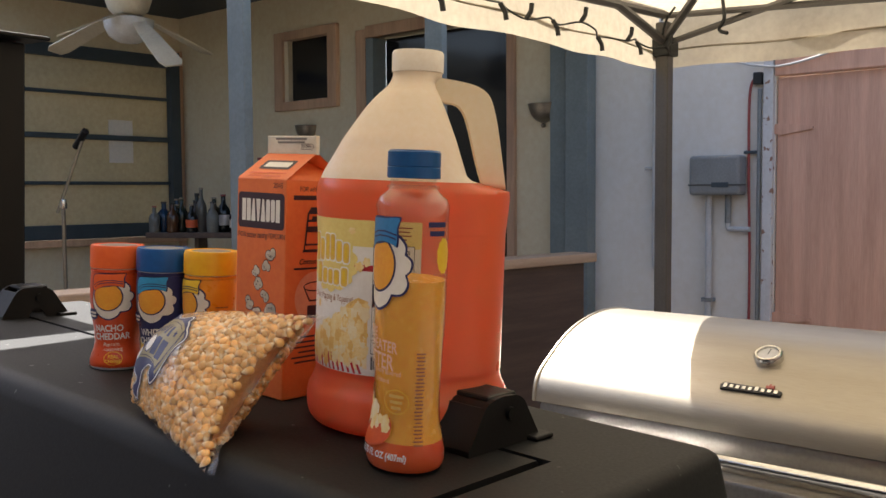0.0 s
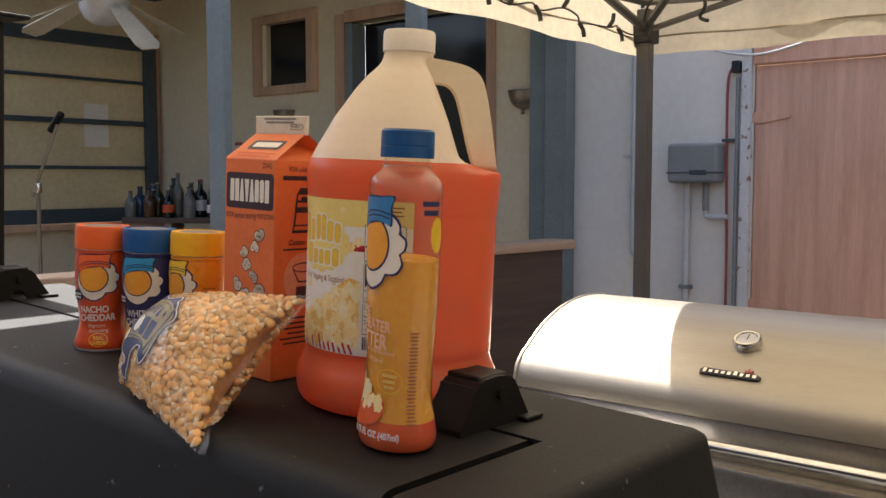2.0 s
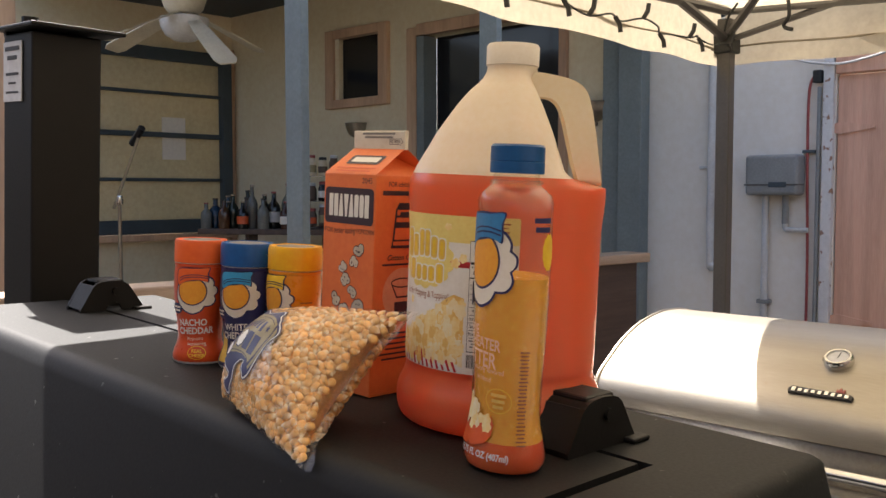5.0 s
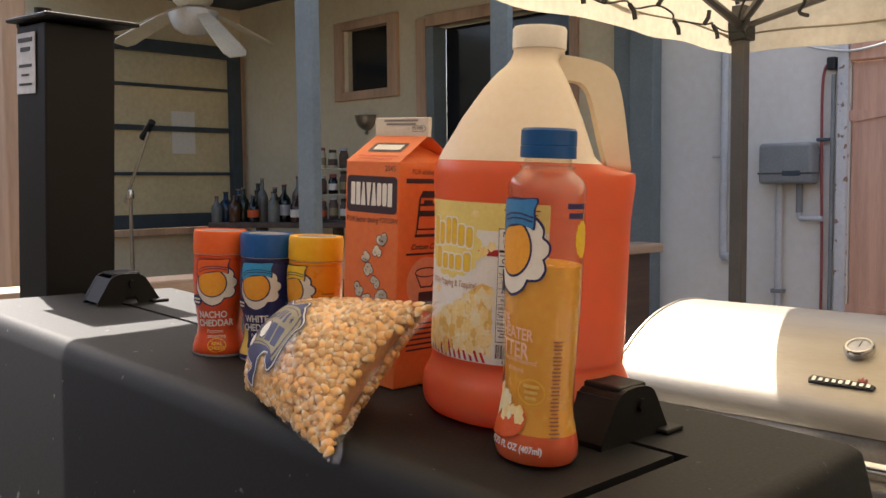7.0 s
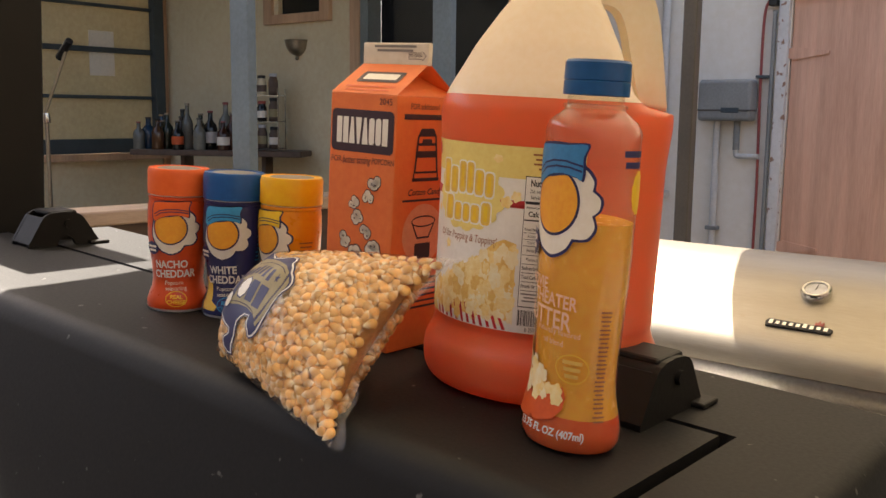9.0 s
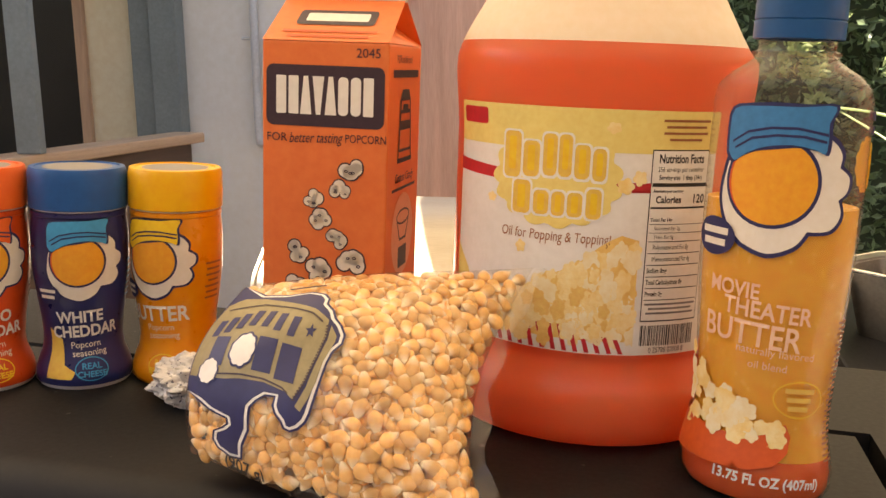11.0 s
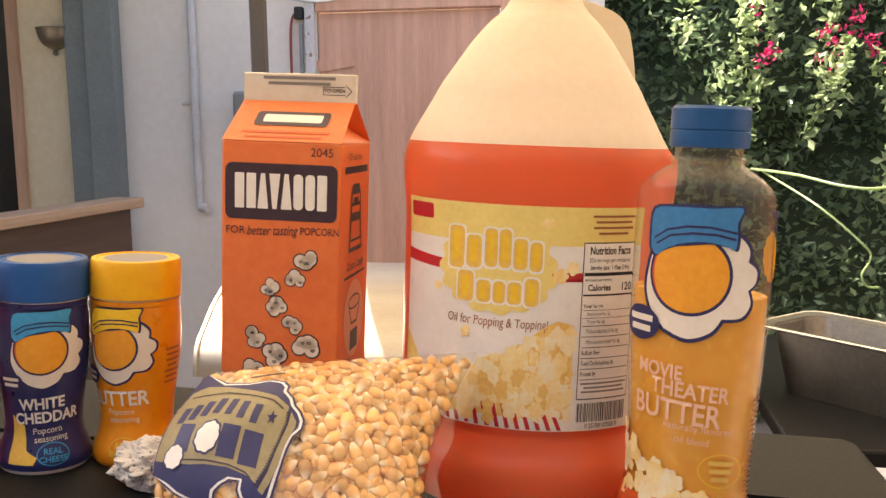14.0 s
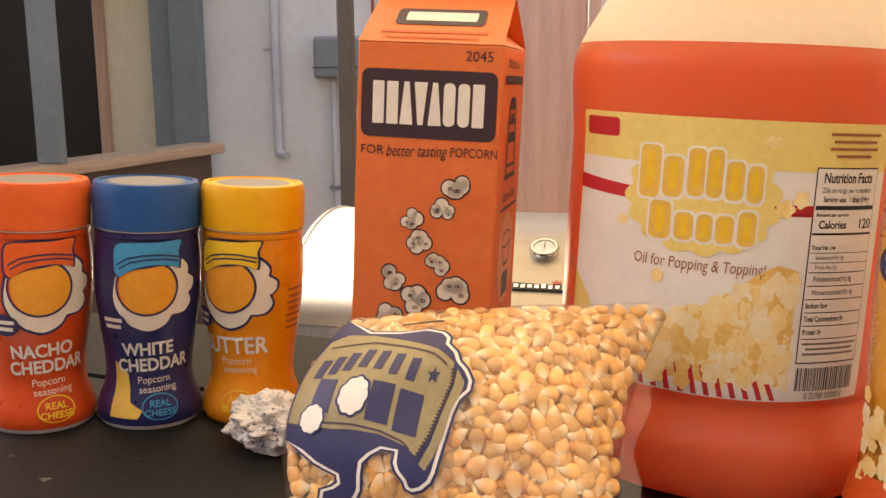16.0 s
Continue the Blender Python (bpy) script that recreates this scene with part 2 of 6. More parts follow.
M["oil_base"] = surface("oil_base", (0.88, 0.15, 0.03), 0.15, 0, (0.78, 0.07, 0.02), 12, 200, 0.02, translucent=0.15)
M["bottle_clear"] = clear("bottle_clear", (0.97, 0.955, 0.90), 0.05, 0.035, (0.8, 0.78, 0.7))
M["bag_film"] = clear("bag_film", (1.0, 0.99, 0.97), 0.12, 0.05, (0.9, 0.86, 0.8), 0.5)
f_tree = M["bag_film"].node_tree
f_bump = f_tree.nodes.new("ShaderNodeBump")
f_bump.inputs["Strength"].default_value, f_bump.inputs["Distance"].default_value = 0.7, 0.003
f_tree.links.new(noise_fac(f_tree, 55, 3, (1, 1, 1.6)), f_bump.inputs["Height"])
f_tree.links.new(f_bump.outputs[0], [nd for nd in f_tree.nodes if nd.type == "BSDF_GLOSSY"][0].inputs["Normal"])
M["kernel"] = surface("kernel", (0.82, 0.48, 0.165), 0.3, 0, (0.70, 0.34, 0.09), 110, 500, 0.05, island=0.30)
k_tree = M["kernel"].node_tree
k_shader = [nd for nd in k_tree.nodes if nd.type == "BSDF_PRINCIPLED"][0]
k_mix, k_tip = k_tree.nodes.new("ShaderNodeMixRGB"), k_tree.nodes.new("ShaderNodeAttribute")
k_tip.attribute_name = "pale_tip"                     # kernels fade to cream towards the point
k_mix.inputs[2].default_value = (0.94, 0.80, 0.54, 1)
k_tree.links.new(k_tip.outputs["Fac"], k_mix.inputs[0])
k_tree.links.new(k_shader.inputs["Base Color"].links[0].from_socket, k_mix.inputs[1])
k_tree.links.new(k_mix.outputs[0], k_shader.inputs["Base Color"])
# kernel colour darkened to stand for the shade between the kernels
M["kernel_gap_shade"] = surface("kernel_gap_shade", (0.62, 0.30, 0.08), 0.6, 0, (0.46, 0.19, 0.04), 220, 500, 0.2)
M["leaf"] = surface("leaf", (0.19, 0.27, 0.15), 0.36, 0, (0.09, 0.15, 0.075), 3, 80, 0.0, translucent=0.5)
# lighter leaf copy with the sun on the sprigs in its colour; also the pale vine
M["leaf_pale_sunlit"] = surface("leaf_pale_sunlit", (0.40, 0.50, 0.27), 0.4, 0, (0.28, 0.38, 0.17), 3, 80, 0.0, translucent=0.6)
# near-black green: the shade deep inside the hedge, put in as colour
M["hedge_shade"] = surface("hedge_shade", (0.03, 0.045, 0.02), 0.9, 0, (0.018, 0.03, 0.012), 6, 40, 0.5)
M["stem"] = surface("stem", (0.16, 0.20, 0.07), 0.6, 0, None, 8, 80, 0.1)
M["petal"] = surface("petal", (0.70, 0.03, 0.16), 0.6, 0, None, 8, 80, 0.0, translucent=0.35)


# ---- helpers for meshes ----
def part(name, bm, material, parent=None, label="", smooth=None, matrix=None):
    """Links a bmesh as one mesh object under a thing or a part."""
    me = bpy.data.meshes.new(name)
    bmesh.ops.recalc_face_normals(bm, faces=bm.faces[:])
    bm.to_mesh(me)
    bm.free()
    if material:
        me.materials.append(material)
    if smooth is not None:
        me.shade_smooth()
        me.set_sharp_from_angle(angle=radians(smooth))
    ob = new(name, me)
    if parent:
        ob.parent = parent
    if matrix is not None:
        ob.matrix_basis = matrix
    if label:
        ob["label"] = label
    return ob


def thing(name, matrix, label, category, group="", kind=""):
    ob = new(name)
    ob.empty_display_size = 0.05
    ob.matrix_basis = matrix
    return tagged(ob, label, category, group, kind)


def T(x, y, z):
    return Matrix.Translation((x, y, z))


def box(x0, x1, y0, y1, z0, z1, bevel=0.0, seg=2, bm=None):
    b = bmesh.new()
    bmesh.ops.create_cube(b, size=1.0, matrix=T((x0 + x1) / 2, (y0 + y1) / 2, (z0 + z1) / 2) @ Matrix.Diagonal((x1 - x0, y1 - y0, z1 - z0, 1)))
    if bevel:
        bmesh.ops.bevel(b, geom=b.edges[:], offset=bevel, segments=seg, affect="EDGES", profile=0.5)
    return merge(bm, b)


def merge(bm, b):
    """Joins b into bm, or gives b itself."""
    if bm is None:
        return b
    me = bpy.data.meshes.new("tmp")
    b.to_mesh(me)
    b.free()
    bm.from_mesh(me)
    bpy.data.meshes.remove(me)
    return bm


def lathe(profile, seg=48, close=True, bm=None):
    b = bmesh.new()
    rings = []
    for r, h in profile:
        rings.append([b.verts.new((r * math.cos(2 * math.pi * k / seg), r * math.sin(2 * math.pi * k / seg), h)) for k in range(seg)])
    for lo, hi in zip(rings, rings[1:]):
        for k in range(seg):
            b.faces.new((lo[k], lo[(k + 1) % seg], hi[(k + 1) % seg], hi[k]))
    if close:
        b.faces.new(rings[0][::-1])
        b.faces.new(rings[-1])
    return merge(bm, b)


def tube(points, radius, seg=8, bm=None, taper=1.0, flat=1.0):
    """A tube along points; flat squeezes it across."""
    b = bmesh.new()
    pts = [Vector(p) for p in points]
    rings = []
    side = None
    for i, p in enumerate(pts):
        d = (pts[min(i + 1, len(pts) - 1)] - pts[max(i - 1, 0)]).normalized()
        if side is None:
            side = d.orthogonal().normalized()
        side = (side - d * side.dot(d)).normalized()
        other = d.cross(side)
        r = radius * (1 + (taper - 1) * i / max(1, len(pts) - 1))
        rings.append([b.verts.new(p + side * r * math.cos(2 * math.pi * k / seg) + other * r * flat * math.sin(2 * math.pi * k / seg)) for k in range(seg)])
    for lo, hi in zip(rings, rings[1:]):
        for k in range(seg):
            b.faces.new((lo[k], lo[(k + 1) % seg], hi[(k + 1) % seg], hi[k]))
    b.faces.new(rings[0][::-1])
    b.faces.new(rings[-1])
    return merge(bm, b)


def smooth_path(points, steps=6):
    """A rounded line through points."""
    pts = [Vector(p) for p in points]
    out = []
    for i in range(len(pts) - 1):
        p0, p1, p2, p3 = pts[max(i - 1, 0)], pts[i], pts[i + 1], pts[min(i + 2, len(pts) - 1)]
        for k in range(steps):
            t = k / steps
            out.append(0.5 * (2 * p1 + (p2 - p0) * t + (2 * p0 - 5 * p1 + 4 * p2 - p3) * t * t + (3 * p1 - p0 - 3 * p2 + p3) * t ** 3))
    return out + [pts[-1]]


def prism(outline, y0, y1, bevel=0.0, bm=None):
    """An outline in x and z, drawn out from y0 to y1."""
    b = bmesh.new()
    f0 = [b.verts.new((x, y0, z)) for x, z in outline]
    f1 = [b.verts.new((x, y1, z)) for x, z in outline]
    n = len(outline)
    b.faces.new(f0)
    b.faces.new(f1[::-1])
    for k in range(n):
        b.faces.new((f0[k], f1[k], f1[(k + 1) % n], f0[(k + 1) % n]))
    if bevel:
        bmesh.ops.bevel(b, geom=b.edges[:], offset=bevel, segments=2, affect="EDGES", profile=0.5)
    return merge(bm, b)


# flat shapes for print, in x and y
def poly2(points, bm=None):
    b = bm or bmesh.new()
    b.faces.new([b.verts.new((x, y, 0)) for x, y in points])
    return b


def rect2(x0, x1, y0, y1, r=0.0, bm=None):
    if not r:
        return poly2([(x0, y0), (x1, y0), (x1, y1), (x0, y1)], bm)
    pts = []
    for cx, cy, a in ((x1 - r, y0 + r, -90), (x1 - r, y1 - r, 0), (x0 + r, y1 - r, 90), (x0 + r, y0 + r, 180)):
        pts += [(cx + r * math.cos(radians(a + 18 * k)), cy + r * math.sin(radians(a + 18 * k))) for k in range(6)]
    return poly2(pts, bm)


def disc2(cx, cy, rx, ry=None, n=36, bm=None):
    ry = ry or rx
    return poly2([(cx + rx * math.cos(2 * math.pi * k / n), cy + ry * math.sin(2 * math.pi * k / n)) for k in range(n)], bm)


def ring2(cx, cy, rx, ry, w, n=40, bm=None):
    b = bm or bmesh.new()
    o = [b.verts.new((cx + rx * math.cos(2 * math.pi * k / n), cy + ry * math.sin(2 * math.pi * k / n), 0)) for k in range(n)]
    i = [b.verts.new((cx + (rx - w) * math.cos(2 * math.pi * k / n), cy + (ry - w) * math.sin(2 * math.pi * k / n), 0)) for k in range(n)]
    for k in range(n):
        b.faces.new((o[k], o[(k + 1) % n], i[(k + 1) % n], i[k]))
    return b


def lobes2(cx, cy, rx, ry, count, depth=0.16, turn=0.0, n=96, grow=0.0, bm=None):
    """A scalloped cloud."""
    pts = []
    for k in range(n):
        a = 2 * math.pi * k / n
        q = 1 + depth * (abs(math.sin(count * (a + turn) / 2)) - 0.6)
        pts.append((cx + (rx * q + grow) * math.cos(a), cy + (ry * q + grow) * math.sin(a)))
    return poly2(pts, bm)


def text2(body, size, x=0.0, y=0.0, bold=0.0, lean=0.0, wide=1.0, turn=0.0, align="CENTER"):
    """Words in the built-in font as a flat mesh."""
    cu = bpy.data.curves.new("words", "FONT")
    cu.body, cu.size, cu.align_x, cu.align_y, cu.offset, cu.shear, cu.resolution_u = body, size, align, "CENTER", bold, lean, 3
    ob = new("words", cu)
    dg = bpy.context.evaluated_depsgraph_get()
    me = bpy.data.meshes.new_from_object(ob.evaluated_get(dg))
    bpy.data.objects.remove(ob)
    bpy.data.curves.remove(cu)
    b = bmesh.new()
    b.from_mesh(me)
    bpy.data.meshes.remove(me)
    c, s = math.cos(radians(turn)), math.sin(radians(turn))
    for v in b.verts:
        px, py = v.co.x * wide, v.co.y
        v.co = (x + c * px - s * py, y + s * px + c * py, 0)
    return b


def lay(name, bm, wrap, material, parent, lift=0.0003, step=0.004, label=""):
    """Bends a flat shape onto a surface: wrap(x, y, lift) gives the place."""
    if step:
        xs, ys = [v.co.x for v in bm.verts], [v.co.y for v in bm.verts]
        for lo, hi, axis in ((min(xs), max(xs), 0), (min(ys), max(ys), 1)):
            k = math.ceil(lo / step)
            while k * step < hi:
                no, co = (1, 0, 0) if axis == 0 else (0, 1, 0), (k * step, 0, 0) if axis == 0 else (0, k * step, 0)
                bmesh.ops.bisect_plane(bm, geom=bm.verts[:] + bm.edges[:] + bm.faces[:], plane_co=co, plane_no=no)
                k += 1
    for v in bm.verts:
        v.co = wrap(v.co.x, v.co.y, lift)
    me = bpy.data.meshes.new(name)
    bm.to_mesh(me)
    bm.free()
    me.materials.append(material)
    me.shade_smooth()
    ob = new(name, me)
    ob.parent = parent
    if label:
        ob["label"] = label
    return ob


def radius_of(profile):
    hs = [h for r, h in profile]
    rs = [r for r, h in profile]
    return lambda h: float(np.interp(h, hs, rs))


def round_wrap(profile, facing, r0):
    """Wraps x (along the round) and y (height) onto a lathed profile; facing in degrees from the front towards the right."""
    rad = radius_of(profile)

    def wrap(x, y, lift):
        a = radians(facing - 90) + x / r0
        r = rad(y) + lift
        return (r * math.cos(a), r * math.sin(a), y)
    return wrap


# ---- ground and building ----
def site_part(name, bm, material, parent=None, smooth=None, label=""):
    """A mesh in the site's axes, at top level or under a parent that stands at the site's origin."""
    return part(name, bm, material, parent, label, smooth, None if parent else SITE.copy())


def structure(name, bm, material, label, category, smooth=None):
    return tagged(site_part(name, bm, material, None, smooth), label, category, kind="structure")


gb = bmesh.new()
bmesh.ops.create_grid(gb, x_segments=60, y_segments=60, size=60)
structure("ground", gb, M["concrete"], "worn grey concrete patio ground under the canopy", "ground")

WALL_B = 3.95


def wall_with_holes(a0, a1, z0, z1, b0, b1, holes):
    """A wall along the site's first axis with openings cut through."""
    bm = None
    cuts = sorted(holes)
    at = a0
    for h0, h1, hz0, hz1 in cuts:
        bm = box(at, h0, b0, b1, z0, z1, bm=bm)
        if hz0 > z0:
            bm = box(h0, h1, b0, b1, z0, hz0, bm=bm)
        if hz1 < z1:
            bm = box(h0, h1, b0, b1, hz1, z1, bm=bm)
        at = h1
    return box(at, a1, b0, b1, z0, z1, bm=bm)


structure("wall_north", wall_with_holes(-6.52, -2.56, 0, 3.0, WALL_B, WALL_B + 0.16, [(-5.10, -4.55, 2.07, 2.56), (-4.24, -3.03, 0.02, 2.46)]), M["cream_wall"],
          "cream painted wall with a small window and a dark doorway", "wall")
structure("wall_grey", wall_with_holes(-2.56, -0.02, 0, 2.3, WALL_B, WALL_B + 0.16, [(-1.40, -0.50, 0.0, 1.96)]), M["grey_wall"],
          "pale grey-blue painted outside wall with pipes", "wall")
west = box(-6.68, -6.52, -3.0, 1.40, 0, 3.0)
west = box(-6.68, -6.52, 3.84, WALL_B + 0.16, 0, 3.0, bm=west)
west = box(-6.68, -6.52, 1.40, 3.84, 0, 1.08, bm=west)
west = box(-6.68, -6.52, 1.40, 3.84, 2.54, 3.0, bm=west)
structure("wall_west", west, M["cream_wall"], "cream wall holding a roll-up canvas door", "wall")
# two unseen dark walls, added to keep skylight off the smoker's front
structure("wall_south", box(-6.6, 5.0, -2.9, -2.8, 0, 2.7), M["dark_wood"], "unseen dark wall added behind the camera to hold back skylight", "fence")
structure("wall_east", box(5.0, 5.1, -2.9, 6.0, 0, 2.7), M["dark_wood"], "unseen dark wall added on the right to hold back skylight", "fence")
# wall_inner's dark colour stands for the unlit room behind the doorway
structure("wall_inner", box(-5.4, -2.6, 5.6, 5.7, 0, 3.0), M["dark_blue"], "inner back wall, coloured dark for the unlit room", "wall")
structure("wall_end", box(-0.20, -0.021, WALL_B + 0.161, 6.0, 0, 2.3), M["grey_wall"], "end of the grey building wall", "wall")
# the narrow front strip is out of view, added to shade the bar rail
structure("ceiling", box(-3.9, -2.32, 0.85, 2.10, 2.88, 2.98, bm=box(-6.6, -2.32, 2.10, 5.7, 2.88, 2.98)), M["dark_blue"], "dark blue boarded patio ceiling with an unseen front strip shading the rail", "ceiling")
structure("beam", box(-2.40, -2.16, 0.90, 3.94, 2.60, 2.70, 0.006), M["dark_blue"], "dark blue roof beam over the patio posts", "beam")

# window and door trims
win = thing("window_1", SITE @ T(-4.875, WALL_B, 2.31), "small dark window in a raw pine frame", "window", kind="structure")
for nm, x0, x1, z0, z1 in (("frame_side", -0.345, -0.25, -0.29, 0.29), ("frame_side", 0.25, 0.345, -0.29, 0.29), ("frame_head", -0.25, 0.25, 0.225, 0.29), ("frame_sill", -0.25, 0.25, -0.29, -0.225)):
    part(nm, box(x0, x1, -0.035, 0.03, z0, z1, 0.004), M["pale_wood"], win)
part("sash", box(-0.25, -0.205, -0.012, 0.03, -0.225, 0.225, 0.003), M["cream_wall"], win)
part("pane", box(-0.205, 0.25, 0.03, 0.04, -0.225, 0.225), M["dark_glass"], win)
dor = thing("door_1", SITE @ T(-3.635, WALL_B, 0.0), "tall dark doorway with pine trim and grey jamb", "door", kind="structure")
for nm, x0, x1, z0, z1, mt in (("trim", -0.70, -0.605, 0.0, 2.52, "pale_wood"), ("trim", 0.605, 0.66, 0.0, 2.52, "pale_wood"), ("trim", -0.605, 0.605, 2.46, 2.54, "pale_wood"),
                               ("jamb", -0.60, -0.53, 0.0, 2.455, "blue_paint")):
    part(nm, box(x0, x1, -0.03, 0.03 if nm == "trim" else 0.10, z0, z1, 0.004), M[mt], dor)
# near-black sheet closing the opening, in place of the room's shade
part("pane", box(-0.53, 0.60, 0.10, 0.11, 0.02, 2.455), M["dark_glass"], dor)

ply = thing("door_2", SITE @ T(-0.95, WALL_B, 0.0), "closed reddish plywood door in a peeling white frame", "door", kind="structure")
leaf = part("panel", box(-0.445, 0.44, 0.005, 0.045, 0.03, 1.95, 0.003), M["plywood"], ply)
part("header", box(-0.45, 0.46, -0.025, 0.05, 1.956, 2.06, 0.004), M["plywood"], ply)
part("jamb", box(-0.505, -0.455, -0.03, 0.10, 0.0, 2.06, 0.004), M["white_trim"], ply, "white jamb with peeling paint")
part("jamb", box(0.45, 0.50, -0.03, 0.10, 0.0, 2.06, 0.004), M["plywood"], ply)
for z in (1.70, 0.78):
    part("hinge", prism([(-0.455, z - 0.022), (-0.43, z - 0.03), (-0.27, z - 0.006), (-0.27, z + 0.006), (-0.43, z + 0.03), (-0.455, z + 0.022)], -0.006, 0.004), M["plywood"], ply)

# roll-up canvas door on the west wall
rol = thing("door_3", SITE @ T(-6.52, 3.0, 0.0), "roll-up canvas door with dark metal bars", "door", kind="structure")
part("canvas", box(0.005, 0.02, -1.6, 0.84, 1.12, 2.52), M["canvas_panel"], rol)
for z, hh in ((2.50, 0.05), (2.19, 0.012), (1.857, 0.020), (1.497, 0.013), (1.12, 0.055)):
    part("bar", box(0.012, 0.055, -1.6, 0.84, z - hh, z + hh, 0.005), M["dark_frame"], rol)
part("track", box(0.01, 0.09, 0.80, 0.89, 1.02, 2.58, 0.006), M["dark_frame"], rol)
part("trim", box(0.005, 0.05, 0.895, 0.945, 0.95, 2.6, 0.005), M["pale_wood"], rol)
part("ledge", box(0.005, 0.10, -1.6, 0.92, 1.01, 1.06, 0.005), M["pale_wood"], rol)
part("sheet", box(0.021, 0.024, 0.27, 0.48, 1.66, 2.0), M["ink_cream"], rol, "thin pale rectangle lying on the canvas")

# blue posts and pilaster
for x, y in ((-2.33, 1.465), (-2.22, 2.38)):
    structure("post", box(x - 0.048, x + 0.048, y - 0.018, y + 0.018, 1.101, 2.60, 0.005), M["blue_paint"], "blue-grey painted wooden post standing on the bar rail", "post")
pil = thing("pilaster", SITE @ T(-2.56, WALL_B, 0.0), "blue-grey boards capping the corner of the wall", "pilaster", kind="structure")
part("board", box(-0.14, -0.015, -0.05, -0.002, 0, 2.7, 0.005), M["blue_paint"], pil)
part("board", box(-0.010, 0.14, -0.09, -0.002, 0, 2.7, 0.005), M["blue_paint"], pil)
npost = thing("post_near", SITE @ T(-3.56, 0.9, 0.0), "raw pine post with a blue board beside it", "post", kind="structure")
part("timber", box(-0.10, 0.085, -0.05, 0.05, 0, 2.9, 0.006), M["pale_wood"], npost)
part("board", box(-0.30, -0.105, -0.04, 0.04, 0, 2.9, 0.006), M["blue_paint"], npost)

# bar rail with its half wall
ra = thing("bar_rail", SITE @ T(-2.285, 1.9, 0.0) @ Matrix.Rotation(radians(-6.2), 4, "Z"), "half wall with a pale pine bar rail on top", "bar", kind="structure")
part("top", box(-0.11, 0.05, -1.6, 1.52, 1.055, 1.10, 0.006), M["rail_wood"], ra)
part("half_wall", box(-0.06, 0.02, -1.55, 1.45, 0.0, 1.053), M["dark_wood"], ra, "dark boarded half wall")

# ---- fittings on the walls ----
eb = thing("electric_box", SITE @ T(-1.675, WALL_B, 1.48), "grey plastic electric box on the wall", "electric box")
part("body", box(-0.135, 0.135, -0.10, -0.002, -0.10, 0.10, 0.018, 3), M["box_grey"], eb)
part("lid_line", box(-0.137, 0.137, -0.103, -0.02, -0.052, -0.044, 0.002), M["canopy_frame"], eb)
part("maker_plate", box(-0.01, 0.08, -0.104, -0.099, -0.06, -0.035, 0.002), M["dark_frame"], eb)
cd = thing("conduit", SITE @ T(-1.70, WALL_B, 0.0), "white pipe running down from the grey box", "pipe")
part("pipe", tube([(-0.03, -0.03, 0.0), (-0.03, -0.03, 1.40)], 0.017, 12), M["pvc"], cd, smooth=40)
part("clamp", box(-0.06, 0.0, -0.05, -0.002, 0.835, 0.855, 0.003), M["box_grey"], cd)
co = thing("conduit_elbow", SITE @ T(-1.70, WALL_B, 0.0), "short grey and white elbow pipe below the box", "pipe")
part("drop", tube([(0.075, -0.035, 1.40), (0.075, -0.035, 1.24)], 0.016, 12), M["box_grey"], co, smooth=40)
part("arm", tube(smooth_path([(0.075, -0.035, 1.25), (0.078, -0.035, 1.215), (0.11, -0.035, 1.21), (0.19, -0.035, 1.21)]), 0.013, 10), M["pvc"], co, smooth=40)
dp = thing("drain_pipe", SITE @ T(-2.02, WALL_B, 0.0), "white drain pipe with a bent lower end", "pipe")
part("pipe", tube(smooth_path([(-0.01, -0.03, 2.6), (-0.01, -0.03, 1.6), (-0.01, -0.03, 1.06), (0.005, -0.035, 1.01), (0.04, -0.045, 1.0)], 8), 0.021, 12), M["pvc"], dp, smooth=40)
part("bracket", tube([(-0.08, -0.02, 1.525), (-0.01, -0.03, 1.525)], 0.008, 8), M["pvc"], dp, smooth=40)
rc = thing("red_cord", SITE @ T(-1.52, WALL_B, 0.0), "red cord hanging down the wall beside the door", "cord")
part("cord", tube(smooth_path([(0.03, -0.02, 1.96), (-0.005, -0.02, 1.88), (-0.006, -0.02, 1.5), (0.004, -0.02, 1.0), (0.0, -0.02, 0.3)], 8), 0.007, 8), M["red_cord"], rc, smooth=40)
part("plug", box(0.02, 0.06, -0.05, -0.002, 1.92, 1.98, 0.006), M["cord_black"], rc)
part("clip", box(-0.03, 0.03, -0.03, -0.002, 1.585, 1.60, 0.003), M["dark_frame"], rc)
pc = thing("pipe_grey", SITE @ T(-1.475, WALL_B, 0.0), "thin grey pipe beside the red cord", "pipe")
part("pipe", tube([(0.0, -0.02, 0.0), (0.0, -0.02, 1.90)], 0.010, 10), M["box_grey"], pc, smooth=40)


wc = thing("white_cable", SITE @ T(0.0, WALL_B, 0.0), "thin white cable sagging along the head of the plywood door", "cable")
part("cable", tube(smooth_path([(-1.60, -0.03, 2.045), (-1.50, -0.04, 2.015), (-1.36, -0.045, 2.0), (-1.18, -0.045, 2.03), (-1.05, -0.04, 2.075), (-0.85, -0.03, 2.12), (-0.55, -0.03, 2.15)], 6), 0.006, 8), M["pvc"], wc, smooth=40)


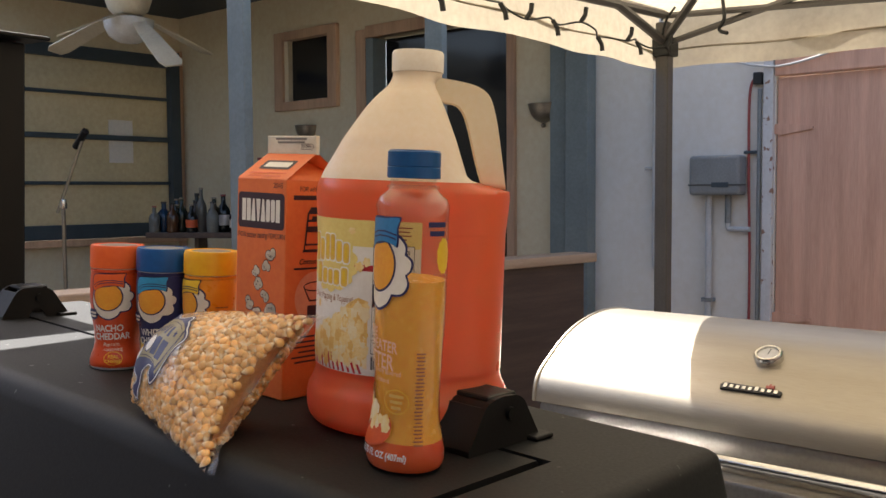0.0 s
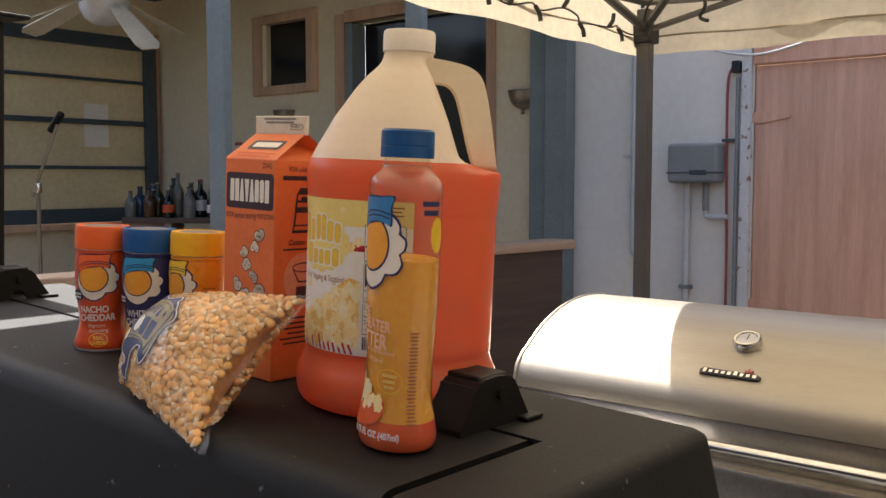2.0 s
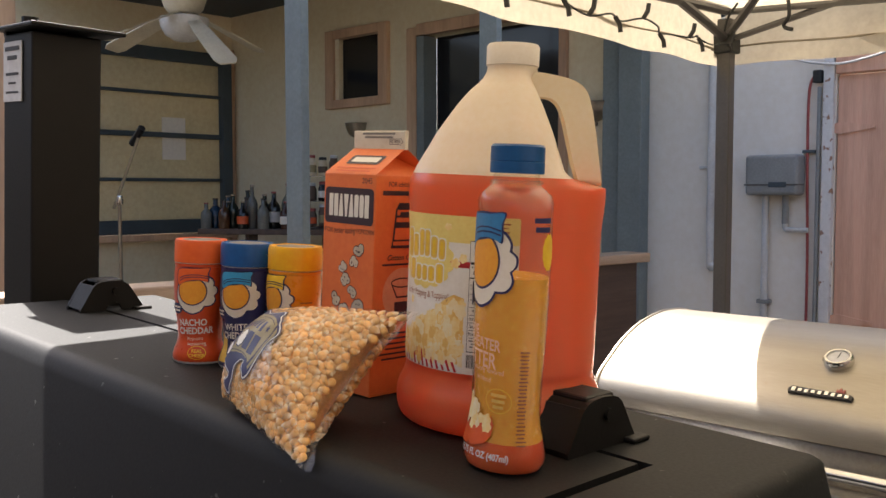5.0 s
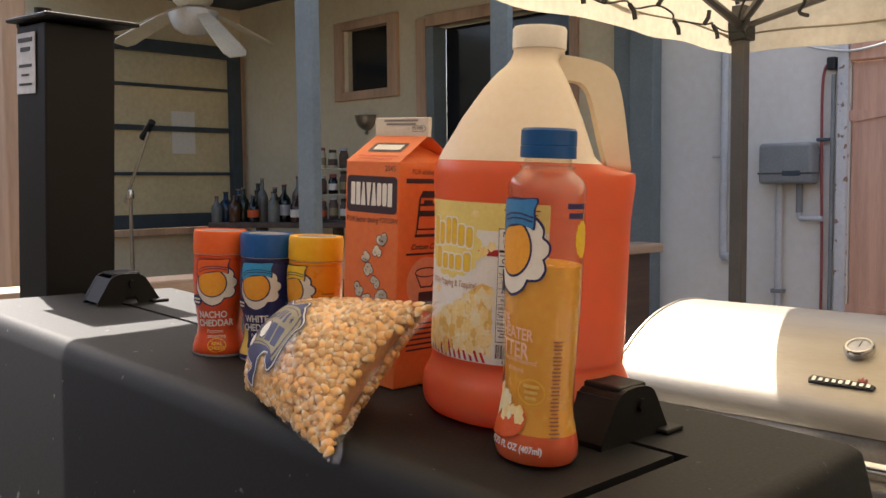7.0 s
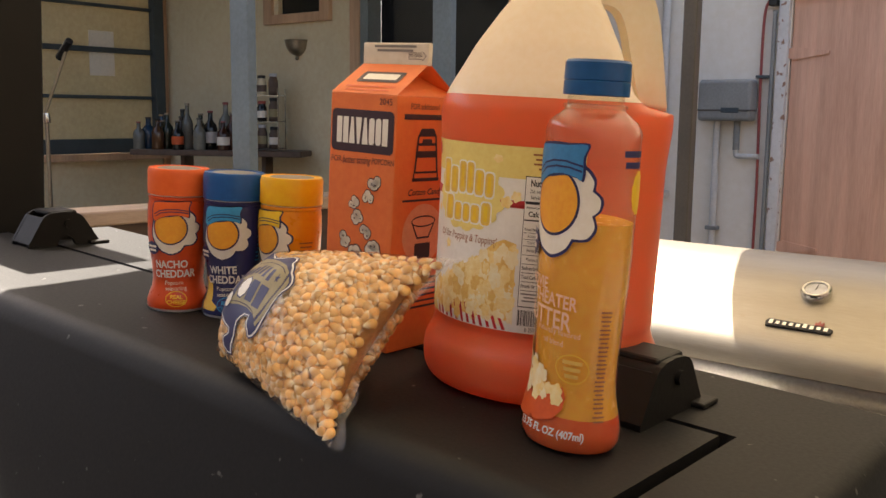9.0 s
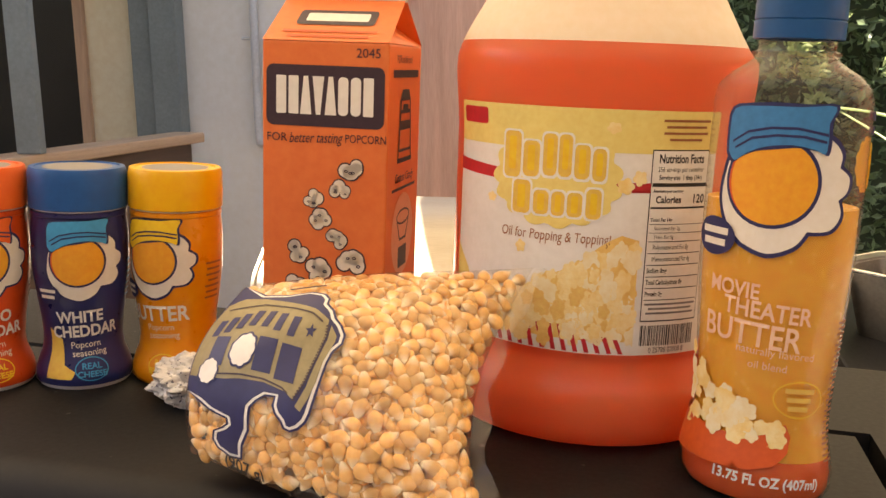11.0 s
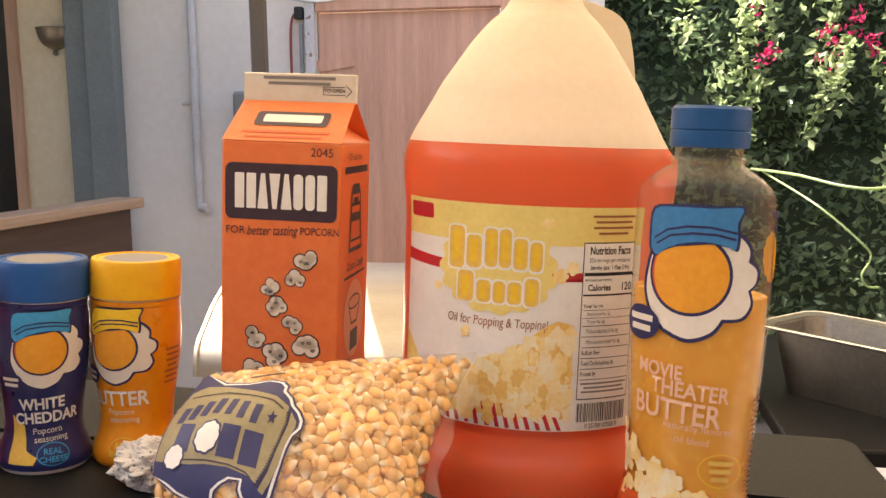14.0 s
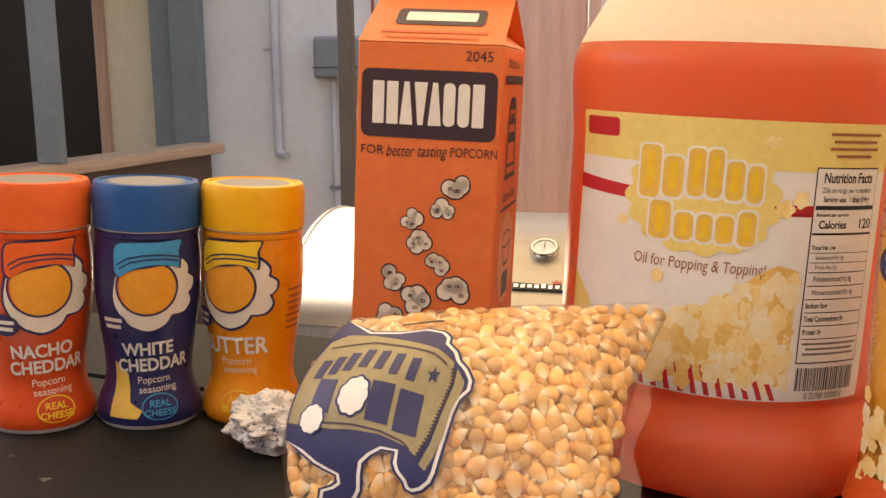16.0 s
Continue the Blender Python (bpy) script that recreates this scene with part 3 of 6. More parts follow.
def sconce(x, z):
    s = thing("wall_sconce", SITE @ T(x, WALL_B, z), "bronze half-bowl wall sconce", "wall lamp", "wall sconces")
    b = lathe([(0.0, -0.066), (0.020, -0.062), (0.045, -0.052), (0.066, -0.036), (0.082, -0.012), (0.091, 0.016), (0.096, 0.040), (0.100, 0.046), (0.094, 0.046), (0.086, 0.016), (0.076, -0.010), (0.050, -0.040), (0.0, -0.055)], 32, False)
    bmesh.ops.bisect_plane(b, geom=b.verts[:] + b.edges[:] + b.faces[:], plane_co=(0, -0.0015, 0), plane_no=(0, 1, 0), clear_outer=True)
    part("bowl", b, M["sconce_metal"], s, smooth=50)
    b = bmesh.new()
    bmesh.ops.create_uvsphere(b, u_segments=12, v_segments=8, radius=0.014, matrix=T(0, -0.015, -0.08))
    part("finial", b, M["sconce_metal"], s, smooth=60)


sconce(-2.77, 1.87)
sconce(-4.88, 1.855)

# ceiling fan
fan = thing("ceiling_fan", SITE @ T(-4.506, 2.31, 2.455), "cream ceiling fan with a white glass bowl light", "ceiling fan")
part("rod", tube([(0, 0, 0.424), (0, 0, 0.1)], 0.015, 10), M["fan_white"], fan, smooth=40)
part("motor", lathe([(0.03, 0.13), (0.12, 0.11), (0.13, 0.06), (0.11, 0.0), (0.08, -0.03)][::-1], 32), M["fan_white"], fan, smooth=40)
part("light_bowl", lathe([(0.0, -0.19), (0.06, -0.182), (0.11, -0.15), (0.135, -0.10), (0.14, -0.055), (0.11, -0.045)], 32, False), M["lamp_glass"], fan, smooth=60)
for da, db, dz, roll in ((0.321, -0.551, -0.235, 16), (-0.642, -0.13, -0.183, 14), (0.564, -0.072, -0.373, 14), (-0.159, 0.641, -0.162, 12)):
    b = bmesh.new()
    out = [(0.16, -0.036), (0.30, -0.050), (0.62, -0.062), (0.675, -0.045), (0.685, 0.038), (0.64, 0.062), (0.30, 0.050), (0.16, 0.036)]
    lo = [b.verts.new((x, y, -0.004)) for x, y in out]
    hi = [b.verts.new((x, y, 0.004)) for x, y in out]
    b.faces.new(lo[::-1])
    b.faces.new(hi)
    for i in range(8):
        b.faces.new((lo[i], lo[(i + 1) % 8], hi[(i + 1) % 8], hi[i]))
    turn = Vector((da, db, dz)).to_track_quat("X", "Z").to_matrix().to_4x4()
    bl = part("blade", b, M["fan_white"], fan, matrix=T(0, 0, 0.0) @ turn @ Matrix.Rotation(radians(roll), 4, "X"))
    part("blade_arm", box(0.06, 0.22, -0.018, 0.018, -0.006, 0.004, 0.002), M["fan_white"], bl)

# back counter with bottles
cn = thing("corner_shelf", SITE @ T(-5.2, 3.50, 0.0) @ Matrix.Rotation(radians(32), 4, "Z"), "dark wooden corner shelf crowded with bottles", "shelf")
part("top", box(-0.62, 0.62, -0.12, 0.22, 1.09, 1.13, 0.006), M["dark_wood"], cn)
for x in (-0.30, 0.30):
    part("bracket", prism([(x - 0.015, 1.089), (x + 0.015, 1.089), (x + 0.015, 0.95), (x - 0.015, 0.95)], 0.04, 0.20), M["dark_wood"], cn)
glass_cols = [(0.02, 0.06, 0.12), (0.012, 0.02, 0.02), (0.02, 0.03, 0.02), (0.05, 0.025, 0.012), (0.16, 0.16, 0.14), (0.10, 0.045, 0.02), (0.012, 0.012, 0.010), (0.20, 0.20, 0.17), (0.06, 0.02, 0.012), (0.03, 0.03, 0.025)]
for k, (x, y, h, r, lab, cap) in enumerate(((-0.54, 0.02, 0.22, 0.045, None, 1), (-0.46, 0.08, 0.20, 0.04, None, 0), (-0.39, 0.0, 0.25, 0.036, None, 0), (-0.31, 0.06, 0.23, 0.04, 0, 1),
                                            (-0.24, 0.0, 0.32, 0.034, None, 0), (-0.16, 0.03, 0.21, 0.042, 1, 0), (-0.07, 0.0, 0.27, 0.042, 2, 2), (0.02, 0.06, 0.33, 0.045, None, 2), (0.09, 0.0, 0.26, 0.04, None, 0), (-0.50, 0.15, 0.24, 0.04, None, 0), (-0.34, 0.15, 0.28, 0.038, None, 1), (-0.20, 0.14, 0.25, 0.042, None, 0), (-0.02, 0.15, 0.25, 0.04, None, 1),
                                            (-0.57, -0.07, 0.19, 0.036, None, 2), (-0.43, -0.07, 0.21, 0.038, None, 1), (-0.28, -0.08, 0.20, 0.036, 1, 0), (-0.12, -0.08, 0.22, 0.038, None, 1), (0.05, -0.07, 0.20, 0.038, 0, 2))):
    bo = thing("bottle", cn.matrix_basis @ T(x, y, 1.13), "glass liquor bottle standing on the corner shelf", "bottle", "bottles on the shelf")
    r *= 1.15
    gm = surface("glass_%d" % k, glass_cols[k % 9], 0.12, 0, None, 8, 80, 0.0)
    part("body", lathe([(r * 0.92, 0), (r, 0.008), (r, h * 0.55), (r * 0.85, h * 0.64), (r * 0.36, h * 0.76), (r * 0.33, h * 0.95), (r * 0.36, h * 0.955)], 20), gm, bo, smooth=40)
    part("cap", lathe([(r * 0.4, h * 0.955), (r * 0.4, h), (r * 0.36, h * 1.005)], 14), M["red_cord"] if cap == 2 else M["cord_black"] if cap else M["sconce_metal"], bo, smooth=40)
    if lab is not None:
        part("label", lathe([(r + 0.0006, h * 0.18), (r + 0.0006, h * 0.46)], 20, False), (M["ink_cream"], M["orange_deep"], M["paper"])[lab], bo, smooth=40)
rk = thing("bottle_rack", cn.matrix_basis @ T(0.29, 0.07, 1.13), "small wire rack on the corner shelf", "rack")
for z in (0.012, 0.20, 0.38):
    for y in (-0.08, -0.04, 0.0, 0.04, 0.08):
        part("shelf_wire", tube([(-0.14, y, z), (0.14, y, z)], 0.003, 6), M["chrome"], rk)
for sx in (-0.138, 0.138):
    for y in (-0.085, 0.085):
        part("upright", tube([(sx, y, 0.0), (sx, y, 0.43)], 0.005, 6), M["chrome"], rk)
jar_rg = random.Random(3)
for z in (0.016, 0.204, 0.384):
    for sx in (-0.085, 0.0, 0.085):
        jr = thing("jar", cn.matrix_basis @ T(0.29 + sx, 0.05, 1.13 + z), "pale spice jar with a coloured lid on the wire rack", "jar", "jars on the rack")
        h = jar_rg.uniform(0.10, 0.145)
        part("body", lathe([(0.030, 0.0), (0.034, 0.005), (0.034, h * 0.78), (0.026, h * 0.9), (0.026, h)], 16), M[jar_rg.choice(("fan_white", "dark_glass", "sconce_metal", "dark_wood", "dark_wood"))], jr, smooth=40)
        part("lid", lathe([(0.028, h), (0.028, h + 0.018), (0.024, h + 0.022)], 14), M[jar_rg.choice(("red_cord", "cord_black", "paper"))], jr, smooth=40)
        part("label", lathe([(0.0346, h * 0.2), (0.0346, h * 0.6)], 16, False), M[jar_rg.choice(("khaki", "ink_cream", "orange_deep", "dark_wood"))], jr, smooth=40)

# microphone stand
ms = thing("microphone_stand", SITE @ T(-4.53, 1.9, 0.0), "thin metal microphone stand with a tilted boom", "microphone stand")
part("pole", tube([(0, 0, 0.02), (0, 0, 1.36)], 0.011, 10), M["sconce_metal"], ms, smooth=40)
part("base", lathe([(0.14, 0.0), (0.14, 0.015), (0.03, 0.03), (0.012, 0.04)], 28), M["black_iron"], ms, smooth=40)
part("clutch", lathe([(0.02, 1.33), (0.022, 1.35), (0.018, 1.38)], 12), M["chrome"], ms, smooth=40)
part("boom", tube([(-0.065, 0, 1.31), (0.23, 0, 1.69)], 0.009, 8), M["sconce_metal"], ms, smooth=40)
part("clip", tube([(0.16, 0, 1.66), (0.27, 0, 1.74)], 0.02, 8), M["black_iron"], ms, smooth=40)

# ---- canopy ----
cp = thing("canopy_tent", SITE @ T(-1.11, 2.25, 0.0) @ Matrix.Rotation(radians(3.0), 4, "Z"), "cream pop-up canopy tent on dark folding legs", "canopy")
SIDE = 3.0
b = bmesh.new()
apex = (SIDE / 2, -SIDE / 2, 2.75)
N_C = 12
for s, (p0, p1) in enumerate((((0, 0), (SIDE, 0)), ((SIDE, 0), (SIDE, -SIDE)), ((SIDE, -SIDE), (0, -SIDE)), ((0, -SIDE), (0, 0)))):
    rows = []
    for j in range(N_C + 1):
        f = j / N_C
        row = []
        for i in range(N_C + 1):
            g = i / N_C
            x, y = p0[0] + (p1[0] - p0[0]) * g, p0[1] + (p1[1] - p0[1]) * g
            sag = -0.05 * math.sin(math.pi * f) - 0.03 * math.sin(math.pi * g) * (1 - f)
            row.append(b.verts.new((x + (apex[0] - x) * f, y + (apex[1] - y) * f, 1.98 + (apex[2] - 1.98) * f + sag)))
        rows.append(row)
    for j in range(N_C):
        for i in range(N_C):
            b.faces.new((rows[j][i], rows[j][i + 1], rows[j + 1][i + 1], rows[j + 1][i]))
bmesh.ops.remove_doubles(b, verts=b.verts[:], dist=0.002)
part("roof_cloth", b, M["canopy"], cp, smooth=60)
for p0, p1 in (((0, 0), (SIDE, 0)), ((SIDE, 0), (SIDE, -SIDE)), ((SIDE, -SIDE), (0, -SIDE)), ((0, -SIDE), (0, 0))):
    b = bmesh.new()
    cols = []
    nx, ny = (p1[1] - p0[1]) / SIDE, -(p1[0] - p0[0]) / SIDE
    for i in range(61):
        g = i / 60
        wv = 0.005 * math.sin(g * 23) + 0.003 * math.sin(g * 61 + 1)
        x, y = p0[0] + (p1[0] - p0[0]) * g - nx * 0.012, p0[1] + (p1[1] - p0[1]) * g - ny * 0.012
        lowz = 1.805 + 0.004 * math.sin(g * 37)
        dz = -0.03 * math.sin(math.pi * g)
        cols.append([b.verts.new((x, y, 2.045 + dz)), b.verts.new((x - nx * wv, y - ny * wv, 1.89 + dz * 0.6)), b.verts.new((x - nx * wv * 1.6, y - ny * wv * 1.6, lowz + 0.02)), b.verts.new((x - nx * wv * 1.6, y - ny * wv * 1.6, lowz))])
    for c0, c1 in zip(cols, cols[1:]):
        for k in range(3):
            b.faces.new((c0[k], c1[k], c1[k + 1], c0[k + 1]))
    vl = part("valance", b, M["canopy"], cp, smooth=60)
    hem = []
    for i in range(61):
        g = i / 60
        hem.append((p0[0] + (p1[0] - p0[0]) * g - nx * 0.009, p0[1] + (p1[1] - p0[1]) * g - ny * 0.009, 1.862 + 0.004 * math.sin(g * 37)))
    part("hem_seam", tube(hem, 0.003, 6), M["pale_cord"], vl, smooth=50)
for x, y in ((0.02, -0.02), (SIDE - 0.02, -0.02), (SIDE - 0.02, -SIDE + 0.02), (0.02, -SIDE + 0.02)):
    lg = part("leg", box(x - 0.022, x + 0.022, y - 0.022, y + 0.022, 0.0, 1.95, 0.004), M["canopy_frame"], cp)
    part("joint", box(x - 0.035, x + 0.035, y - 0.035, y + 0.035, 1.84, 1.90, 0.006), M["cord_black"], lg)
    part("foot", box(x - 0.05, x + 0.05, y - 0.05, y + 0.05, 0.0, 0.008, 0.002), M["canopy_frame"], lg)
for (x0, y0), (x1, y1) in (((0.03, -0.03), (SIDE, -0.03)), ((0.03, -0.03), (0.03, -SIDE)), ((SIDE - 0.03, -0.03), (SIDE - 0.03, -SIDE)), ((0.03, -SIDE + 0.03), (SIDE, -SIDE + 0.03))):
    for k in range(2):
        fx, fy = x0 + (x1 - x0) / 2 * k, y0 + (y1 - y0) / 2 * k
        gx, gy = x0 + (x1 - x0) / 2 * (k + 1), y0 + (y1 - y0) / 2 * (k + 1)
        part("truss_bar", tube([(fx, fy, 1.88), (gx, gy, 2.22 if k == 0 else 1.88)] if k == 0 else [(fx, fy, 2.22), (gx, gy, 1.88)], 0.014, 6, flat=0.6), M["canopy_frame"], cp)
        part("truss_bar", tube([(fx, fy, 1.97), (gx, gy, 1.90)] if k == 0 else [(fx, fy, 1.90), (gx, gy, 1.97)], 0.014, 6, flat=0.6), M["canopy_frame"], cp)
for x, y in ((0.04, -0.04), (SIDE - 0.04, -0.04), (SIDE - 0.04, -SIDE + 0.04), (0.04, -SIDE + 0.04)):
    part("roof_bar", tube([(x, y, 1.90), (SIDE / 2, -SIDE / 2, 2.62)], 0.013, 6), M["canopy_frame"], cp)
# light string along the eaves
ls = thing("light_string", cp.matrix_basis.copy(), "black string of small lights clipped along the canopy edge", "light string")
rng = random.Random(4)
pts = []
for k in range(26):
    f = k / 25
    pts.append((0.05 + 0.02 * math.sin(k * 1.7), -0.05 - 1.6 * f, 1.85 + 0.018 * abs(math.sin(f * math.pi * 4)) - 0.01 + 0.007 * math.sin(k * 2.3)))
part("wire", tube(smooth_path(pts, 4), 0.0028, 6), M["cord_black"], ls, smooth=50)
for k in range(1, 26, 2):
    x, y, z = pts[k]
    s = 1 if k % 4 == 1 else -1
    part("bulb", tube([(x, y, z), (x + 0.008, y + 0.01, z + 0.02 * s), (x + 0.01, y + 0.012, z + 0.04 * s)], 0.0065, 6), M["cord_black"], ls)
pts = [(0.06 + 0.02 * k, -0.05, 1.90 + 0.02 * math.sin(k * 2.1) + 0.05 * (k % 2)) for k in range(8)]
part("wire", tube(smooth_path([(0.02, -0.05, 1.86), (0.04, -0.06, 1.94), (0.0 + 0.07, -0.05, 1.99)], 4), 0.004, 6), M["cord_black"], ls, smooth=50)
part("wire", tube(smooth_path([(0.23, -0.06, 1.99), (0.24, -0.07, 1.93), (0.22, -0.06, 1.90), (0.25, -0.07, 1.885)], 4), 0.006, 6), M["cord_black"], ls, smooth=50)


# ---- the black smoker ----
sm = thing("smoker", TOP.copy(), "black painted steel smoker with a hinged flat lid", "smoker")
A0, A1, B0, B1 = -0.927, 0.083, -0.167, 0.135
FLARE = 0.30


def l_body():
    b = bmesh.new()
    plan = [(A0, 0.003), (0.008, 0.003), (0.008, B0), (A1, B0), (A1, B1), (A0, B1)]
    lo = [b.verts.new((x, y, -0.78)) for x, y in plan]
    hi = [b.verts.new((x, y, 0.0)) for x, y in plan]
    b.faces.new(lo[::-1])
    b.faces.new(hi)
    for k in range(6):
        b.faces.new((lo[k], lo[(k + 1) % 6], hi[(k + 1) % 6], hi[k]))
    outer = [e for e in b.edges if all(v.co.z == 0.0 for v in e.verts) and (all(abs(v.co.y - B0) < 1e-5 for v in e.verts) or all(abs(v.co.x - A1) < 1e-5 for v in e.verts)
                                                                            or all(abs(v.co.y - B1) < 1e-5 for v in e.verts) or all(abs(v.co.x - A0) < 1e-5 for v in e.verts))]
    corner = [e for e in b.edges if abs(e.verts[0].co.z - e.verts[1].co.z) > 0.1 and all(abs(v.co.x - A1) < 1e-5 for v in e.verts)]
    bmesh.ops.bevel(b, geom=outer + corner, offset=0.014, segments=5, affect="EDGES", profile=0.5)
    return b


body = part("body", l_body(), M["black_steel"], sm, smooth=30)
part("core", box(A0 + 0.01, 0.004, B0 + 0.012, 0.0, -0.77, -0.035), M["black_iron"], sm)
front = [(-0.0015, -0.03), (-0.0015, -0.002), (-0.0035, 0.0)]
front += [(B0 + 0.020 - 0.020 * math.sin(radians(a)), -0.020 + 0.020 * math.cos(radians(a))) for a in range(0, 91, 10)]
front += [(B0, -0.30), (B0 + 0.008, -0.30), (B0 + 0.008, -0.03)]
b = bmesh.new()
ends = [[b.verts.new((x, y, z)) for y, z in front] for x in (A0, -0.001)]
n_f = len(front)
b.faces.new(ends[0])
b.faces.new(ends[1][::-1])
for k in range(n_f):
    b.faces.new((ends[0][k], ends[1][k], ends[1][(k + 1) % n_f], ends[0][(k + 1) % n_f]))
lid = part("lid", b, M["black_steel"], sm, smooth=30)
front_door = part("front_door", box(A0 + 0.01, 0.0, B0 + 0.001, B0 + 0.011, -0.77, -0.305, 0.003), M["black_steel"], sm)
for ob in (body, lid, front_door):          # the front and the end flare outwards towards the ground
    for v in ob.data.vertices:
        drop = max(0.0, -v.co.z - 0.012)
        v.co.y -= FLARE * drop * (B1 - v.co.y) / (B1 - B0)
        v.co.x += FLARE * drop * max(0.0, v.co.x / A1)
knob = part("knob", lathe([(0.019, 0.0), (0.024, 0.004), (0.025, 0.024), (0.0235, 0.028), (0.019, 0.0285), (0.0175, 0.026), (0.0, 0.026)], 40, False), M["chrome"], sm, "round chrome knob on the front", 40,
            T(-0.565, -0.2076, -0.172) @ Matrix.Rotation(radians(107), 4, "X"))
part("knob_face", lathe([(0.0172, 0.0262), (0.0, 0.0264)], 32, False), M["pan_steel"], knob)
for x in (A0 + 0.05, A1 - 0.05):
    for y in (B0 + 0.04, B1 - 0.04):
        wz = (TOP @ Vector((x, y, 0))).z
        part("leg", box(x - 0.02, x + 0.02, y - 0.02, y + 0.02, -wz, -0.775, 0.003), M["black_iron"], sm)


def hinge(a_mid, notch):
    h = part("hinge", box(a_mid - 0.017, a_mid + 0.017, -0.012, 0.024, 0.035, 0.0405, 0.0025), M["black_iron"], sm)
    side = [(-0.037, 0.0), (-0.037, 0.004), (-0.0225, 0.029), (-0.0195, 0.0335), (-0.015, 0.0368), (-0.009, 0.0388), (0.004, 0.0398), (0.017, 0.0388), (0.0235, 0.0368), (0.0285, 0.0335), (0.032, 0.029), (0.049, 0.004), (0.049, 0.0)]
    side += [] if not notch else [(0.020, 0.0)] + [(0.008 + 0.0105 * math.cos(radians(t)), 0.012 * math.sin(radians(t))) for t in range(20, 180, 20)] + [(-0.004, 0.0)]
    for x0 in (a_mid - 0.021, a_mid + 0.017):
        bb = bmesh.new()
        f0 = [bb.verts.new((x0, y, z)) for y, z in side]
        f1 = [bb.verts.new((x0 + 0.004, y, z)) for y, z in side]
        bb.faces.new(f0)
        bb.faces.new(f1[::-1])
        for k in range(len(side)):
            bb.faces.new((f0[k], f1[k], f1[(k + 1) % len(side)], f0[(k + 1) % len(side)]))
        part("cheek", bb, M["black_iron"], h)
    if not notch:
        cv = bmesh.new()
        c0, c1 = ([cv.verts.new((a_mid + sx * 0.0168, y * 0.97, z * 0.985)) for y, z in side] for sx in (-1, 1))
        cv.faces.new(c0)
        cv.faces.new(c1[::-1])
        for k in range(len(side)):
            cv.faces.new((c0[k], c1[k], c1[(k + 1) % len(side)], c0[(k + 1) % len(side)]))
        part("cover", cv, M["black_iron"], h, smooth=25)
    part("front_web", box(a_mid - 0.017, a_mid + 0.017, -0.032, -0.010, 0.0, 0.006, 0.002), M["black_iron"], h)
    part("pivot", tube([(a_mid - 0.024, 0.010, 0.026), (a_mid + 0.024, 0.010, 0.026)], 0.005, 10), M["black_iron"], h, smooth=40)
    part("pad", box(a_mid - 0.03, a_mid + 0.03, 0.034, 0.058, 0.0, 0.004, 0.0015), M["black_iron"], h)
    plate = bmesh.new()
    quad = [(-0.0365, 0.004), (-0.0195, 0.0335), (-0.0165, 0.0335), (-0.0335, 0.004)]
    q0, q1 = ([plate.verts.new((a_mid + sx * 0.0168, y, z)) for y, z in quad] for sx in (-1, 1))
    plate.faces.new(q0)
    plate.faces.new(q1[::-1])
    for k in range(4):
        plate.faces.new((q0[k], q1[k], q1[(k + 1) % 4], q0[(k + 1) % 4]))
    part("front_plate", plate, M["black_iron"], h)


hinge(-0.058, False)
hinge(-0.829, True)

ch = thing("chimney", TOP @ T(-1.030, 0.020, 0.0), "square black steel chimney with a flat cap and taped paper note", "chimney")
wz = (TOP @ Vector((-1.03, 0.02, 0))).z
part("flue", box(-0.050, 0.050, -0.050, 0.051, -wz, 0.372, 0.003), M["black_iron"], ch)
part("cap", box(-0.060, 0.078, -0.062, 0.075, 0.376, 0.382, 0.002), M["black_iron"], ch)
part("knob", tube([(-0.03, -0.02, 0.381), (-0.03, -0.02, 0.40)], 0.012, 10), M["black_iron"], ch)
part("strut", box(-0.05, -0.04, -0.05, 0.05, 0.37, 0.377), M["black_iron"], ch)
note = part("note", box(-0.044, 0.020, -0.0525, -0.0512, 0.275, 0.360), M["paper"], ch, "grey paper note with rows of unreadable lines")
for k, (w, hh) in enumerate(((0.050, 0.006), (0.034, 0.006), (0.044, 0.004), (0.026, 0.003), (0.044, 0.003))):
    z = 0.350 - k * 0.013 - (0.01 if k > 1 else 0)
    part("line", box(-0.012 - w / 2, -0.012 + w / 2, -0.0532, -0.0526, z - hh / 2, z + hh / 2), M["ink_black"], note)

# ---- the steel grill behind ----
gr = thing("gas_grill", SITE @ T(0, 0, 0), "brushed stainless steel gas grill with a closed barrel lid", "grill")
GA0, GA1 = -0.92, 0.22
prof = [(1.262, 0.900), (1.264, 0.925), (1.272, 0.950), (1.29, 0.972), (1.32, 0.994), (1.38, 1.034), (1.455, 1.067), (1.535, 1.085), (1.60, 1.089), (1.68, 1.082), (1.76, 1.055), (1.83, 1.00), (1.86, 0.94), (1.862, 0.90)]
pp = [(p.y, p.z) for p in smooth_path([(0, y, z) for y, z in prof], 5)]


def barrel(a0, a1, outline):
    b = bmesh.new()
    cols = [[b.verts.new((a, y, z)) for y, z in outline] for a in np.linspace(a0, a1, 9)]
    for c0, c1 in zip(cols, cols[1:]):
        for k in range(len(outline) - 1):
            b.faces.new((c0[k], c1[k], c1[k + 1], c0[k + 1]))
    b.faces.new(cols[0])
    b.faces.new(cols[-1][::-1])
    b.faces.new([c[0] for c in cols] + [c[-1] for c in cols][::-1])
    return b


gl = part("lid", barrel(GA0, GA1, pp), M["steel"], gr, smooth=35)
part("lid_seam", tube([(GA0 + 0.008, y, z + 0.0005) for y, z in pp], 0.0035, 6), M["steel"], gl, smooth=40)


